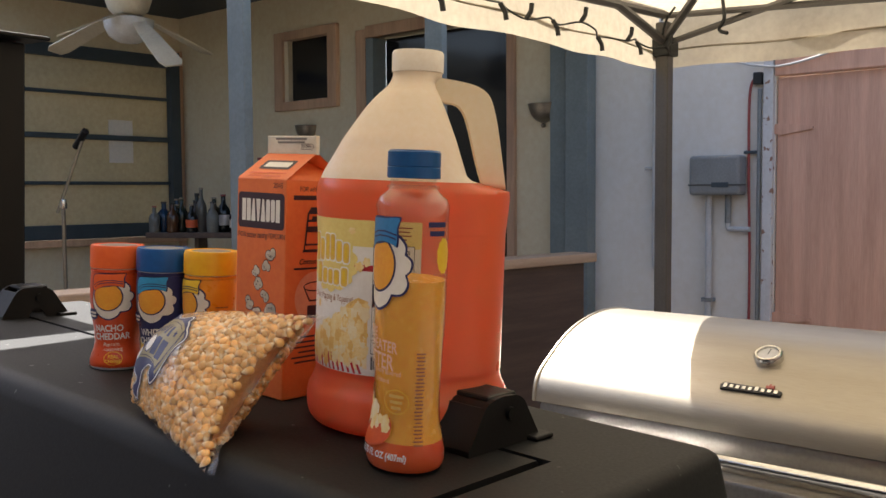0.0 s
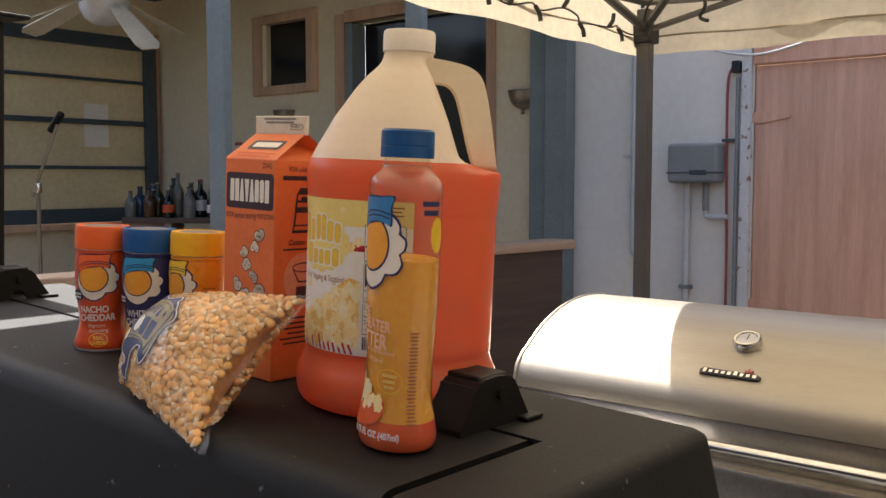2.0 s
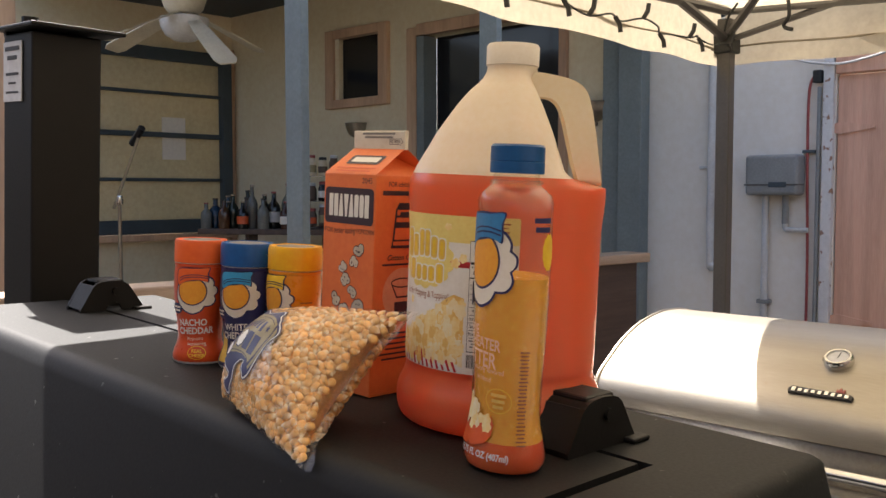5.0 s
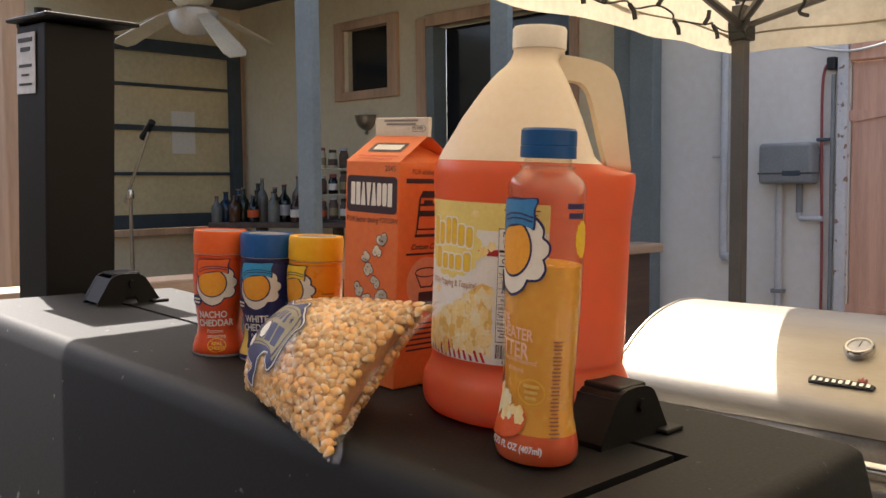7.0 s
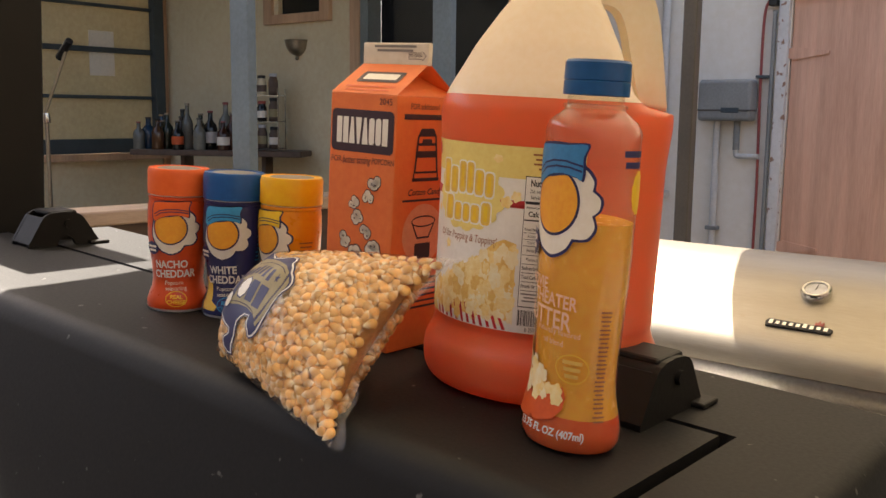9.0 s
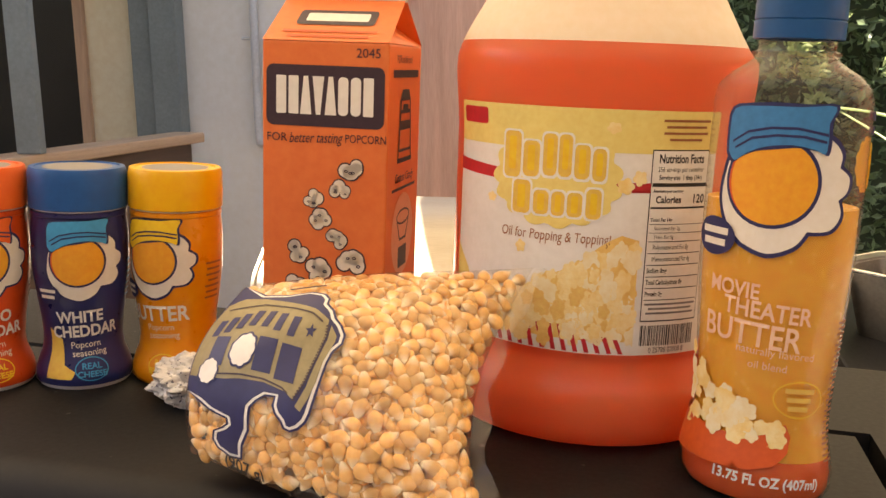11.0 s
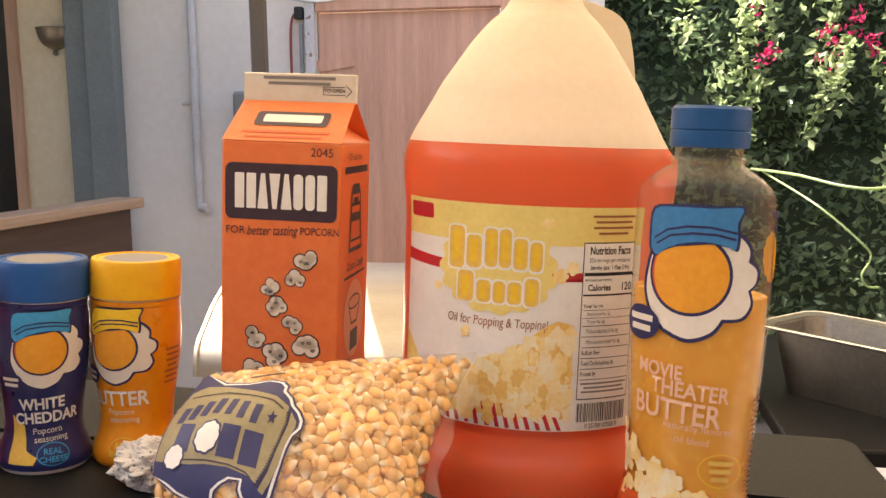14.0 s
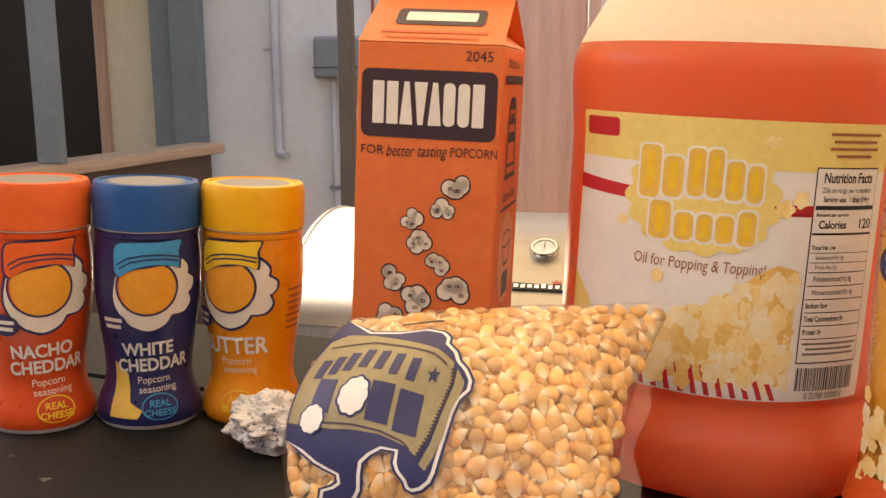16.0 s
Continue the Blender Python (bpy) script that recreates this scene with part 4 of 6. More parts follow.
def on_lid(a, y):
    k = int(np.searchsorted([p[0] for p in pp], y))
    (y0, z0), (y1, z1) = pp[k - 1], pp[k]
    z = z0 + (z1 - z0) * (y - y0) / (y1 - y0)
    return Matrix.Translation((a, y, z)) @ Matrix.Rotation(math.atan2(z1 - z0, y1 - y0), 4, "X")


th = part("thermometer", lathe([(0.030, 0.0), (0.031, 0.012), (0.027, 0.018), (0.023, 0.018), (0.022, 0.014), (0.0, 0.014)], 36, False), M["chrome"], gl, "round chrome lid thermometer", 40, on_lid(-0.391, 1.395))
part("dial", lathe([(0.0, 0.0145), (0.0215, 0.0145)], 36, False), M["paper"], th)
part("needle", box(-0.001, 0.001, -0.002, 0.017, 0.0148, 0.0154), M["ink_black"], th)
bdg = part("badge", prism([(-0.064, -0.006), (0.064, -0.006), (0.066, 0.004), (0.058, 0.008), (-0.06, 0.012), (-0.066, 0.004)], -0.006, 0.0), M["ink_black"], gl, "dark maker's badge with bright raised shapes", None, on_lid(-0.395, 1.308) @ Matrix.Rotation(radians(-90), 4, "X"))
for k in range(9):
    x = -0.054 + k * 0.0135
    part("raised_shape", box(x - 0.0045, x + 0.0045, -0.0085, -0.006, -0.004 + 0.001 * (k % 2), 0.006 if k not in (0, 5) else 0.009, 0.001), M["chrome"], bdg)
part("flame_shape", prism([(0.030, 0.010), (0.046, 0.010), (0.046, 0.020), (0.041, 0.015), (0.038, 0.024), (0.034, 0.015), (0.030, 0.019)], -0.007, -0.001), M["red_cord"], bdg)
part("firebox", box(GA0 + 0.01, GA1 - 0.01, 1.275, 1.85, 0.70, 0.897, 0.01), M["pan_steel"], gr, smooth=40)
part("front_panel", box(GA0 + 0.02, GA1 - 0.02, 1.215, 1.274, 0.66, 0.82, 0.012), M["pan_steel"], gr, smooth=40)
hd = part("handle", tube([(GA0 + 0.1, 1.205, 0.860), (GA1 - 0.1, 1.205, 0.860)], 0.013, 14), M["chrome"], gr, smooth=40)
for x in (GA0 + 0.14, GA1 - 0.14):
    part("bracket", box(x - 0.01, x + 0.01, 1.205, 1.276, 0.853, 0.867, 0.003), M["chrome"], hd)
part("cabinet", box(GA0 + 0.03, GA1 - 0.03, 1.28, 1.84, 0.08, 0.698, 0.006), M["black_iron"], gr)
for x in (GA0 + 0.08, GA1 - 0.08):
    for y in (1.33, 1.79):
        part("caster", lathe([(0.025, 0.0), (0.03, 0.01), (0.03, 0.07), (0.02, 0.079)], 16), M["black_iron"], gr, matrix=T(x, y, 0))
part("side_shelf", box(GA1 + 0.005, GA1 + 0.62, 0.98, 1.80, 0.865, 0.895, 0.006), M["black_iron"], gr)

# steel pan on the side shelf
pn = thing("steel_pan", SITE @ T(0.467, 1.185, 0.896) @ Matrix.Rotation(radians(-47), 4, "Z"), "deep stainless steam pan on the side shelf of the grill", "pan")


def pan_ring(hx, hy, z, r=0.04):
    return [(sx * (hx - r) + r * math.cos(radians(a)), sy * (hy - r) + r * math.sin(radians(a)), z) for sx, sy, a0 in ((1, 1, 0), (-1, 1, 90), (-1, -1, 180), (1, -1, 270)) for a in range(a0, a0 + 91, 15)]


b = bmesh.new()
rings = [[b.verts.new(p) for p in pan_ring(*q)] for q in ((0.225, 0.058, 0.0), (0.245, 0.080, 0.13), (0.265, 0.100, 0.134), (0.265, 0.100, 0.128), (0.242, 0.077, 0.126), (0.222, 0.055, 0.004))]
for r0, r1 in zip(rings, rings[1:]):
    for k in range(len(r0)):
        b.faces.new((r0[k], r0[(k + 1) % len(r0)], r1[(k + 1) % len(r1)], r1[k]))
b.faces.new(rings[0][::-1])
b.faces.new(rings[-1])
part("basin", b, M["pan_steel"], pn, smooth=35)
rim = [Vector(p) for p in pan_ring(0.265, 0.100, 0.131)]
part("rolled_rim", tube(rim + [rim[0]], 0.004, 8), M["chrome"], pn, smooth=40)


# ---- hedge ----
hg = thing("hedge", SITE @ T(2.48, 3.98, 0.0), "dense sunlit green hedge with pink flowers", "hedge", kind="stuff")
# dark backing sheet that stands for the shaded inside of the hedge
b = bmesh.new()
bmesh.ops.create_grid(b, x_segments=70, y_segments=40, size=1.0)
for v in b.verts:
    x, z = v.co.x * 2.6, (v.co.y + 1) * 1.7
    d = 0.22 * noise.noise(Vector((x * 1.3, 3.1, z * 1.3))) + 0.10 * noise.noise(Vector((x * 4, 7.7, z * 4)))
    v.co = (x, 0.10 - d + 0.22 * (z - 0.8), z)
part("core", b, M["hedge_shade"], hg, smooth=80)


def leaves(count, seed, size, material, name, spread, place):
    rg = random.Random(seed)
    verts, faces = [], []
    for _ in range(count):
        p = place(rg)
        d = Vector((rg.gauss(0, 1), rg.gauss(-0.5, 0.8), rg.gauss(0.15, 0.8))).normalized()
        w = d.cross(Vector((rg.gauss(0, 1), rg.gauss(0, 1), rg.gauss(0, 1)))).normalized()
        nn = d.cross(w)
        s = size * rg.uniform(0.6, 1.35)
        i = len(verts)
        verts += [p, p + d * s * 0.45 + w * s * 0.27 + nn * s * 0.08, p + d * s, p + d * s * 0.45 - w * s * 0.27 + nn * s * 0.08, p + d * s * 0.5 - nn * s * 0.02]
        faces += [(i, i + 1, i + 4), (i + 1, i + 2, i + 4), (i + 2, i + 3, i + 4), (i + 3, i, i + 4)]
    me = bpy.data.meshes.new(name)
    me.from_pydata([tuple(v) for v in verts], [], faces)
    me.materials.append(material)
    ob = new(name, me)
    ob.parent = hg
    ob["kind"] = "stuff"
    return ob


def hedge_face(rg):
    x, z = rg.uniform(-2.5, 2.6), rg.uniform(0.0, 3.3)
    d = 0.22 * noise.noise(Vector((x * 1.3, 3.1, z * 1.3))) + 0.10 * noise.noise(Vector((x * 4, 7.7, z * 4)))
    return Vector((x, 0.08 - d + 0.22 * (z - 0.8) - abs(rg.gauss(0, 0.08)), z))


leaves(26000, 11, 0.055, M["leaf"], "leaves", 0, hedge_face)


def sprigs(rg, seeds=[(k, random.Random(k).uniform(-2.2, 2.3), random.Random(k + 50).uniform(0.9, 2.6)) for k in range(85)]):
    k, x, z = seeds[rg.randrange(len(seeds))]
    t = rg.random()
    lean = math.sin(k * 2.1) * 0.12
    return Vector((x + lean * t + rg.gauss(0, 0.022), -0.16 - 0.12 * math.sin(k) * t + 0.22 * (z - 0.8) + rg.gauss(0, 0.035), z + 0.34 * t))


# sprigs that catch the sun, by a lighter leaf colour
leaves(5600, 12, 0.052, M["leaf_pale_sunlit"], "bright_leaves", 0, sprigs)


def blooms(rg, seeds=[(random.Random(k + 9).uniform(-1.9, -1.1), random.Random(k + 70).uniform(1.62, 2.25)) for k in range(22)]):
    x, z = seeds[rg.randrange(len(seeds))]
    return Vector((x + rg.gauss(0, 0.02), -0.24 + 0.22 * (z - 0.8) + rg.gauss(0, 0.03), z + rg.gauss(0, 0.02)))


leaves(330, 13, 0.030, M["petal"], "flowers", 0, blooms)
vn = thing("vine", SITE @ T(0.0, 0.0, 0.0), "thin pale green vine tendrils hanging before the hedge", "vine")
part("tendril", tube(smooth_path([(0.62, 3.72, 1.20), (0.75, 3.45, 1.19), (0.90, 3.25, 1.155), (1.05, 3.2, 1.16), (1.4, 3.3, 1.24), (1.7, 3.7, 1.3)], 6), 0.006, 6), M["leaf_pale_sunlit"], vn, smooth=50)
part("tendril", tube(smooth_path([(0.66, 3.66, 1.19), (0.80, 3.3, 1.08), (0.94, 3.2, 0.95), (0.985, 3.2, 0.89), (0.955, 3.2, 0.82), (0.975, 3.2, 0.775), (1.02, 3.2, 0.77)], 6), 0.0045, 6), M["leaf_pale_sunlit"], vn, smooth=50)


# ---- the shakers ----
SH = [(0.0245, 0.0), (0.0262, 0.003), (0.0262, 0.007), (0.0245, 0.013), (0.0222, 0.019), (0.0213, 0.026), (0.0222, 0.037), (0.0240, 0.050), (0.0257, 0.064), (0.0262, 0.078), (0.0258, 0.090), (0.0250, 0.096), (0.0256, 0.0965), (0.0256, 0.0985), (0.0244, 0.0995)]


def scribble(rows, x, y, w, h, gap):
    """Rows of plain bars for words too small to read."""
    b = bmesh.new()
    for k in range(rows):
        ww = w * (1.0, 0.86, 0.95, 0.7)[k % 4]
        rect2(x - ww / 2, x + ww / 2, y - k * gap - h / 2, y - k * gap + h / 2, 0, b)
    return b


LOBES = [[(0.80, 1.20), (1.25, 1.02), (1.52, 0.72), (1.50, 0.42)], [(1.50, 0.42), (1.80, 0.20), (1.78, -0.12), (1.55, -0.32)], [(1.55, -0.32), (1.66, -0.68), (1.40, -1.02), (0.88, -1.08)],
         [(0.88, -1.08), (0.62, -1.45), (0.05, -1.68), (-0.55, -1.50)], [(-0.55, -1.50), (-0.95, -1.12), (-1.20, -0.50), (-1.12, 0.20), (-0.95, 0.75)]]
CREST = [(-1.08, 0.62), (-1.10, 1.05), (-1.02, 1.62), (-0.40, 1.72), (0.50, 1.74), (1.22, 1.78), (1.10, 1.40), (1.12, 1.05), (1.08, 0.72), (0.85, 0.80), (0.35, 0.88), (-0.20, 0.80), (-0.60, 0.62), (-0.90, 0.42)]
FOLDS = [[(-0.98, 0.86), (-0.60, 1.12), (-0.10, 1.24), (0.45, 1.26), (1.10, 1.14)], [(-0.90, 0.72), (-0.50, 0.98), (0.05, 1.08), (0.60, 1.08), (1.08, 0.98)]]


def emblem(wrap, parent, radius, band_mat, cx, cy, top=1.0, outline="ink_navy"):
    """A plain roundel: a white cloud with uneven lobes, an orange disc and a folded coloured crest."""
    cloud = []
    for lobe in LOBES:
        cloud += [(p.x, p.y) for p in smooth_path([(x, y, 0) for x, y in lobe], 6)[:-1]]
    mid = (0.25, -0.15)
    crest = [(x, y if y < 1 else 1 + (y - 1) * top) for x, y in CREST]
    crest = [(p.x, p.y) for p in smooth_path([(x, y, 0) for x, y in crest + crest[:1]], 3)[:-1]]

    def put(points, grow=0.0, centre=(0.0, 0.0)):
        out = []
        for x, y in points:
            d = math.hypot(x - centre[0], y - centre[1])
            k = 1 + grow / d
            out.append((cx + radius * (centre[0] + (x - centre[0]) * k), cy + radius * (centre[1] + (y - centre[1]) * k)))
        return poly2(out)

    lay("cloud_outline", put(cloud, 0.11, mid), wrap, M[outline], parent, 0.00025)
    lay("cloud", put(cloud), wrap, M["ink_cream"], parent, 0.0004)
    lay("disc_outline", disc2(cx, cy, 1.09 * radius, 1.09 * radius), wrap, M[outline], parent, 0.00055)
    lay("disc", disc2(cx, cy, radius), wrap, M["disc_orange"], parent, 0.0007)
    lay("disc_edge", poly2([(cx + radius * math.cos(radians(a)), cy + radius * math.sin(radians(a))) for a in range(100, 261, 10)]
                           + [(cx - 0.10 * radius + 0.84 * radius * math.cos(radians(a)), cy + 0.98 * radius * math.sin(radians(a))) for a in range(260, 99, -10)]), wrap, M["orange_deep"], parent, 0.00085)
    lay("band_outline", put(crest, 0.09, (0.0, 1.15)), wrap, M[outline], parent, 0.0010)
    lay("band", put(crest), wrap, M[band_mat], parent, 0.0012)
    for fold in FOLDS:
        up_ = [(x, (y if y < 1 else 1 + (y - 1) * top) + 0.03) for x, y in fold]
        dn_ = [(x, y - 0.06) for x, y in up_]
        lay("band_fold", poly2([(cx + radius * x, cy + radius * y) for x, y in up_ + dn_[::-1]]), wrap, M[outline], parent, 0.0014)


def shaker(a, b, facing, cap_m, sleeve_m, band_m, words, label, foot_m):
    s = thing("seasoning_shaker", TOP @ T(a, b, 0.0005), label, "seasoning bottle", "popcorn seasoning shakers")
    part("body", lathe(SH, 56), M[sleeve_m], s, smooth=50)
    cp_ = part("cap", lathe([(0.0252, 0.1000), (0.0262, 0.1005), (0.0262, 0.1195), (0.0252, 0.1225), (0.0225, 0.1228), (0.0222, 0.1220), (0.0, 0.1220)], 56, False), M[cap_m], s, smooth=40)
    part("seal", lathe([(0.0185, 0.1222), (0.0, 0.1224)], 40, False), M["ink_grey"], cp_, "grey printed seal on the cap")
    part("neck", lathe([(0.0246, 0.0985), (0.0246, 0.1002)], 48, False), M["ink_white"], s)
    part("foot_rim", lathe([(0.0247, -0.0003), (0.0264, 0.0022)], 48, False), M[foot_m], s)
    w = round_wrap(SH, facing, 0.0245)
    emblem(w, s, 0.0132, band_m, -0.001, 0.0728, 0.95)
    lay("maker_mark", disc2(-0.0175, 0.0545, 0.0072, 0.0056), w, M["ink_navy"], s, 0.0015)
    lay("maker_bars", scribble(2, -0.0175, 0.0560, 0.0100, 0.0019, 0.0034), w, M["ink_cream"], s, 0.0017)
    y = 0.0408
    for k, word in enumerate(words):
        lay("word", text2(word, 0.0092 if len(words) > 1 else 0.0125, -0.001 + 0.003 * k, y - k * 0.0082, 0.00028, 0, 0.92, 3), w, M["ink_white"], s, 0.0005)
    y -= 0.0082 * len(words)
    lay("word", text2("Popcorn", 0.0052, 0.002, y + 0.0005, 0.0, 0, 1.0, 3), w, M["ink_cream"], s, 0.0005)
    lay("word", text2("seasoning", 0.0052, 0.004, y - 0.0042, 0.0, 0, 1.0, 3), w, M["ink_cream"], s, 0.0005)
    stamp = M["ink_skyblue" if sleeve_m == "sleeve_navy" else "ink_yellow"]
    lay("stamp", ring2(0.0045, 0.0115, 0.0088, 0.0066, 0.0006), w, stamp, s, 0.0005)
    lay("stamp_word", text2("REAL", 0.0046, 0.0045, 0.0130, 0.0001), w, stamp, s, 0.0005)
    lay("stamp_word", text2("BUTTER" if words == ["BUTTER"] else "CHEESE", 0.0044, 0.0045, 0.0086, 0.0001), w, stamp, s, 0.0005)
    lay("small_print", scribble(7, 0.035, 0.070, 0.012, 0.0012, 0.0034), w, M["ink_brown" if sleeve_m != "sleeve_navy" else "ink_skyblue"], s, 0.0005)
    if sleeve_m == "sleeve_navy":
        lay("cheese_picture", poly2([(-0.020, 0.034), (-0.012, 0.028), (-0.010, 0.014), (-0.004, 0.010), (-0.006, 0.006), (-0.020, 0.006)]), w, M["ink_gold"], s, 0.0005)
    return s


shaker(-0.4785, -0.0650, 41, "plastic_orange", "sleeve_orange", "plastic_orange", ["NACHO", "CHEDDAR"], "orange nacho cheddar popcorn seasoning shaker on the smoker", "ink_white")
shaker(-0.4305, -0.0425, 31, "plastic_blue", "sleeve_navy", "ink_skyblue", ["WHITE", "CHEDDAR"], "navy white cheddar popcorn seasoning shaker with a blue cap", "ink_white")
shaker(-0.3830, -0.0200, -3, "plastic_yellow", "sleeve_yellow", "ink_yellow", ["BUTTER"], "yellow butter popcorn seasoning shaker with a yellow cap", "sleeve_yellow")

# crumpled film at the foot of the yellow shaker
cr = bmesh.new()
bmesh.ops.create_icosphere(cr, subdivisions=5, radius=1.0)
for v in cr.verts:
    q = 1 + 0.35 * noise.noise(v.co * 2.3) + 0.24 * abs(noise.noise(v.co * 4.3)) + 0.12 * abs(noise.noise(v.co * 9.7))
    v.co = Vector((v.co.x * 0.022 * q, v.co.y * 0.015 * q, max(-0.0115, v.co.z * 0.0135 * q)))
wrap_ob = tagged(part("film_scrap", cr, M["scrap"], None, matrix=TOP @ T(-0.350, -0.064, 0.0125)), "crumpled white printed plastic scrap on the smoker", "wrapper")

# ---- the carton ----
CW, CT, CR = 0.070, 0.195, 0.2185
ct = thing("salt_carton", TOP @ T(-0.289, 0.001, 0.0005), "orange gable-top card carton of popcorn salt", "carton")
h = CW / 2
part("body", box(-h, h, -h, h, 0, CT, 0.0012), M["orange_card"], ct)
b = bmesh.new()
q0 = [b.verts.new(p) for p in ((-h, -h, CT), (h, -h, CT), (h, h, CT), (-h, h, CT))]
r0 = [b.verts.new(p) for p in ((-h + 0.001, -0.0016, CR), (h - 0.001, -0.0016, CR), (h - 0.001, 0.0016, CR), (-h + 0.001, 0.0016, CR))]
m0 = b.verts.new((h - 0.020, 0, CR - 0.006))
m1 = b.verts.new((-h + 0.020, 0, CR - 0.006))
b.faces.new((q0[0], q0[1], r0[1], r0[0]))
b.faces.new((q0[2], q0[3], r0[3], r0[2]))
b.faces.new((q0[1], m0, r0[1]))
b.faces.new((q0[1], q0[2], m0))
b.faces.new((q0[2], r0[2], m0))
b.faces.new((q0[3], m1, r0[3]))
b.faces.new((q0[3], q0[0], m1))
b.faces.new((q0[0], r0[0], m1))
b.faces.new((r0[0], r0[1], r0[2], r0[3]))
part("gable", b, M["orange_card"], ct, smooth=20)
fin = part("top_fin", box(-h + 0.0005, h - 0.0005, -0.0022, 0.0022, CR - 0.001, 0.2345, 0.0008), M["white_card"], ct, "white pressed fin")


def front_face(x, y, lift):
    return (x, -h - lift, y)


def gable_face(x, y, lift):
    t = (y - CT) / (CR - CT)
    return (x, -h + t * (h - 0.0016) - lift * 0.6, y + lift * 0.8)


def side_face(x, y, lift):
    return (h + lift, x, y)


def fin_face(x, y, lift):
    return (x, -0.0022 - lift, y)


lay("brand_panel", rect2(-0.0325, 0.0330, 0.1505, 0.1825, 0.004), front_face, M["ink_dark"], ct, 0.0003, 0)
for k, kind in enumerate("bbtvtccb"):
    x, w, y0, y1 = -0.0268 + k * 0.0069, 0.0056, 0.1568, 0.1768
    shape = (rect2(x, x + w, y0, y1, 0.0006) if kind == "b" else rect2(x, x + w, y0, y1, 0.0024) if kind == "c"
             else poly2([(x - 0.0004, y0), (x + w + 0.0004, y0), (x + w * 0.72, y1), (x + w * 0.28, y1)] if kind == "t" else [(x + w * 0.28, y0), (x + w * 0.72, y0), (x + w + 0.0004, y1), (x - 0.0004, y1)]))
    lay("brand_shape", shape, front_face, M["ink_white"], ct, 0.0005, 0)
lay("word", text2("2045", 0.0068, 0.0240, 0.1892), front_face, M["ink_dark"], ct, 0.0004, 0)
lay("word", text2("FOR", 0.0062, -0.0265, 0.1440), front_face, M["ink_dark"], ct, 0.0004, 0)
lay("word", text2("better tasting", 0.0078, -0.0050, 0.1443, 0.0, 0.35, 0.70, 2), front_face, M["ink_dark"], ct, 0.0004, 0)
lay("word", text2("POPCORN", 0.0062, 0.0232, 0.1447, 0, 0, 0.78), front_face, M["ink_dark"], ct, 0.0004, 0)
rg = random.Random(5)
for k, (x, y, s) in enumerate(((0.0148, 0.1300, 0.0066), (0.0095, 0.1170, 0.0056), (-0.0062, 0.1120, 0.0056), (-0.0016, 0.1008, 0.0056), (0.0070, 0.0898, 0.0062), (-0.0145, 0.0822, 0.0068), (-0.003, 0.0720, 0.0072), (0.0162, 0.0780, 0.0072), (-0.0155, 0.063, 0.006), (0.012, 0.061, 0.006), (-0.004, 0.053, 0.006))):
    puff = thing_name = "popped_corn"
    o = bmesh.new()
    i = bmesh.new()
    d = bmesh.new()
    for j in range(5):
        aa = rg.uniform(0, 6.28)
        px, py, rr = x + 0.55 * s * math.cos(aa), y + 0.45 * s * math.sin(aa), s * rg.uniform(0.42, 0.6)
        disc2(px, py, rr * 1.22, None, 16, o)
        disc2(px, py, rr, None, 16, i)
        if j < 3:
            ring2(px + rr * 0.15, py - rr * 0.1, rr * 0.30, rr * 0.22, rr * 0.13, 10, d)
    for bm_, mt, lf in ((o, "ink_dark", 0.0003), (i, "ink_cream", 0.00045), (d, "ink_dark", 0.0006)):
        for n_, fc in enumerate(bm_.faces):
            for v in fc.verts:
                v.co.z = 0
        lay("popped_corn", bm_, lambda px, py, lift: front_face(px, py, lift), M[mt], ct, lf, 0)
lay("brand_panel", rect2(-0.021, 0.023, CT + 0.0085, CT + 0.0165, 0.002), gable_face, M["ink_dark"], ct, 0.0004, 0)
lay("brand_shape", rect2(-0.016, 0.019, CT + 0.0103, CT + 0.0147, 0.001), gable_face, M["ink_white"], ct, 0.0006, 0)
lay("small_print", scribble(2, 0.0, CT + 0.0050, 0.052, 0.0012, 0.0026), gable_face, M["orange_deep"], ct, 0.0004, 0)
lay("small_print", scribble(2, 0.000, 0.2318, 0.044, 0.0018, 0.0032), fin_face, M["ink_grey"], fin, 0.0003, 0)
lay("word", text2("TO OPEN", 0.0030, 0.0215, 0.2248, 0.00005), fin_face, M["ink_dark"], fin, 0.0003, 0)
ar = bmesh.new()
for x0, x1, y0, y1 in ((0.0145, 0.028, 0.2222, 0.2226), (0.0145, 0.028, 0.2268, 0.2272), (0.0145, 0.0149, 0.2222, 0.2272)):
    rect2(x0, x1, y0, y1, 0, ar)
poly2([(0.028, 0.2212), (0.0286, 0.2212), (0.0322, 0.2247), (0.0286, 0.2282), (0.028, 0.2282), (0.0315, 0.2247)], ar)
lay("arrow", ar, fin_face, M["ink_dark"], fin, 0.0003, 0)
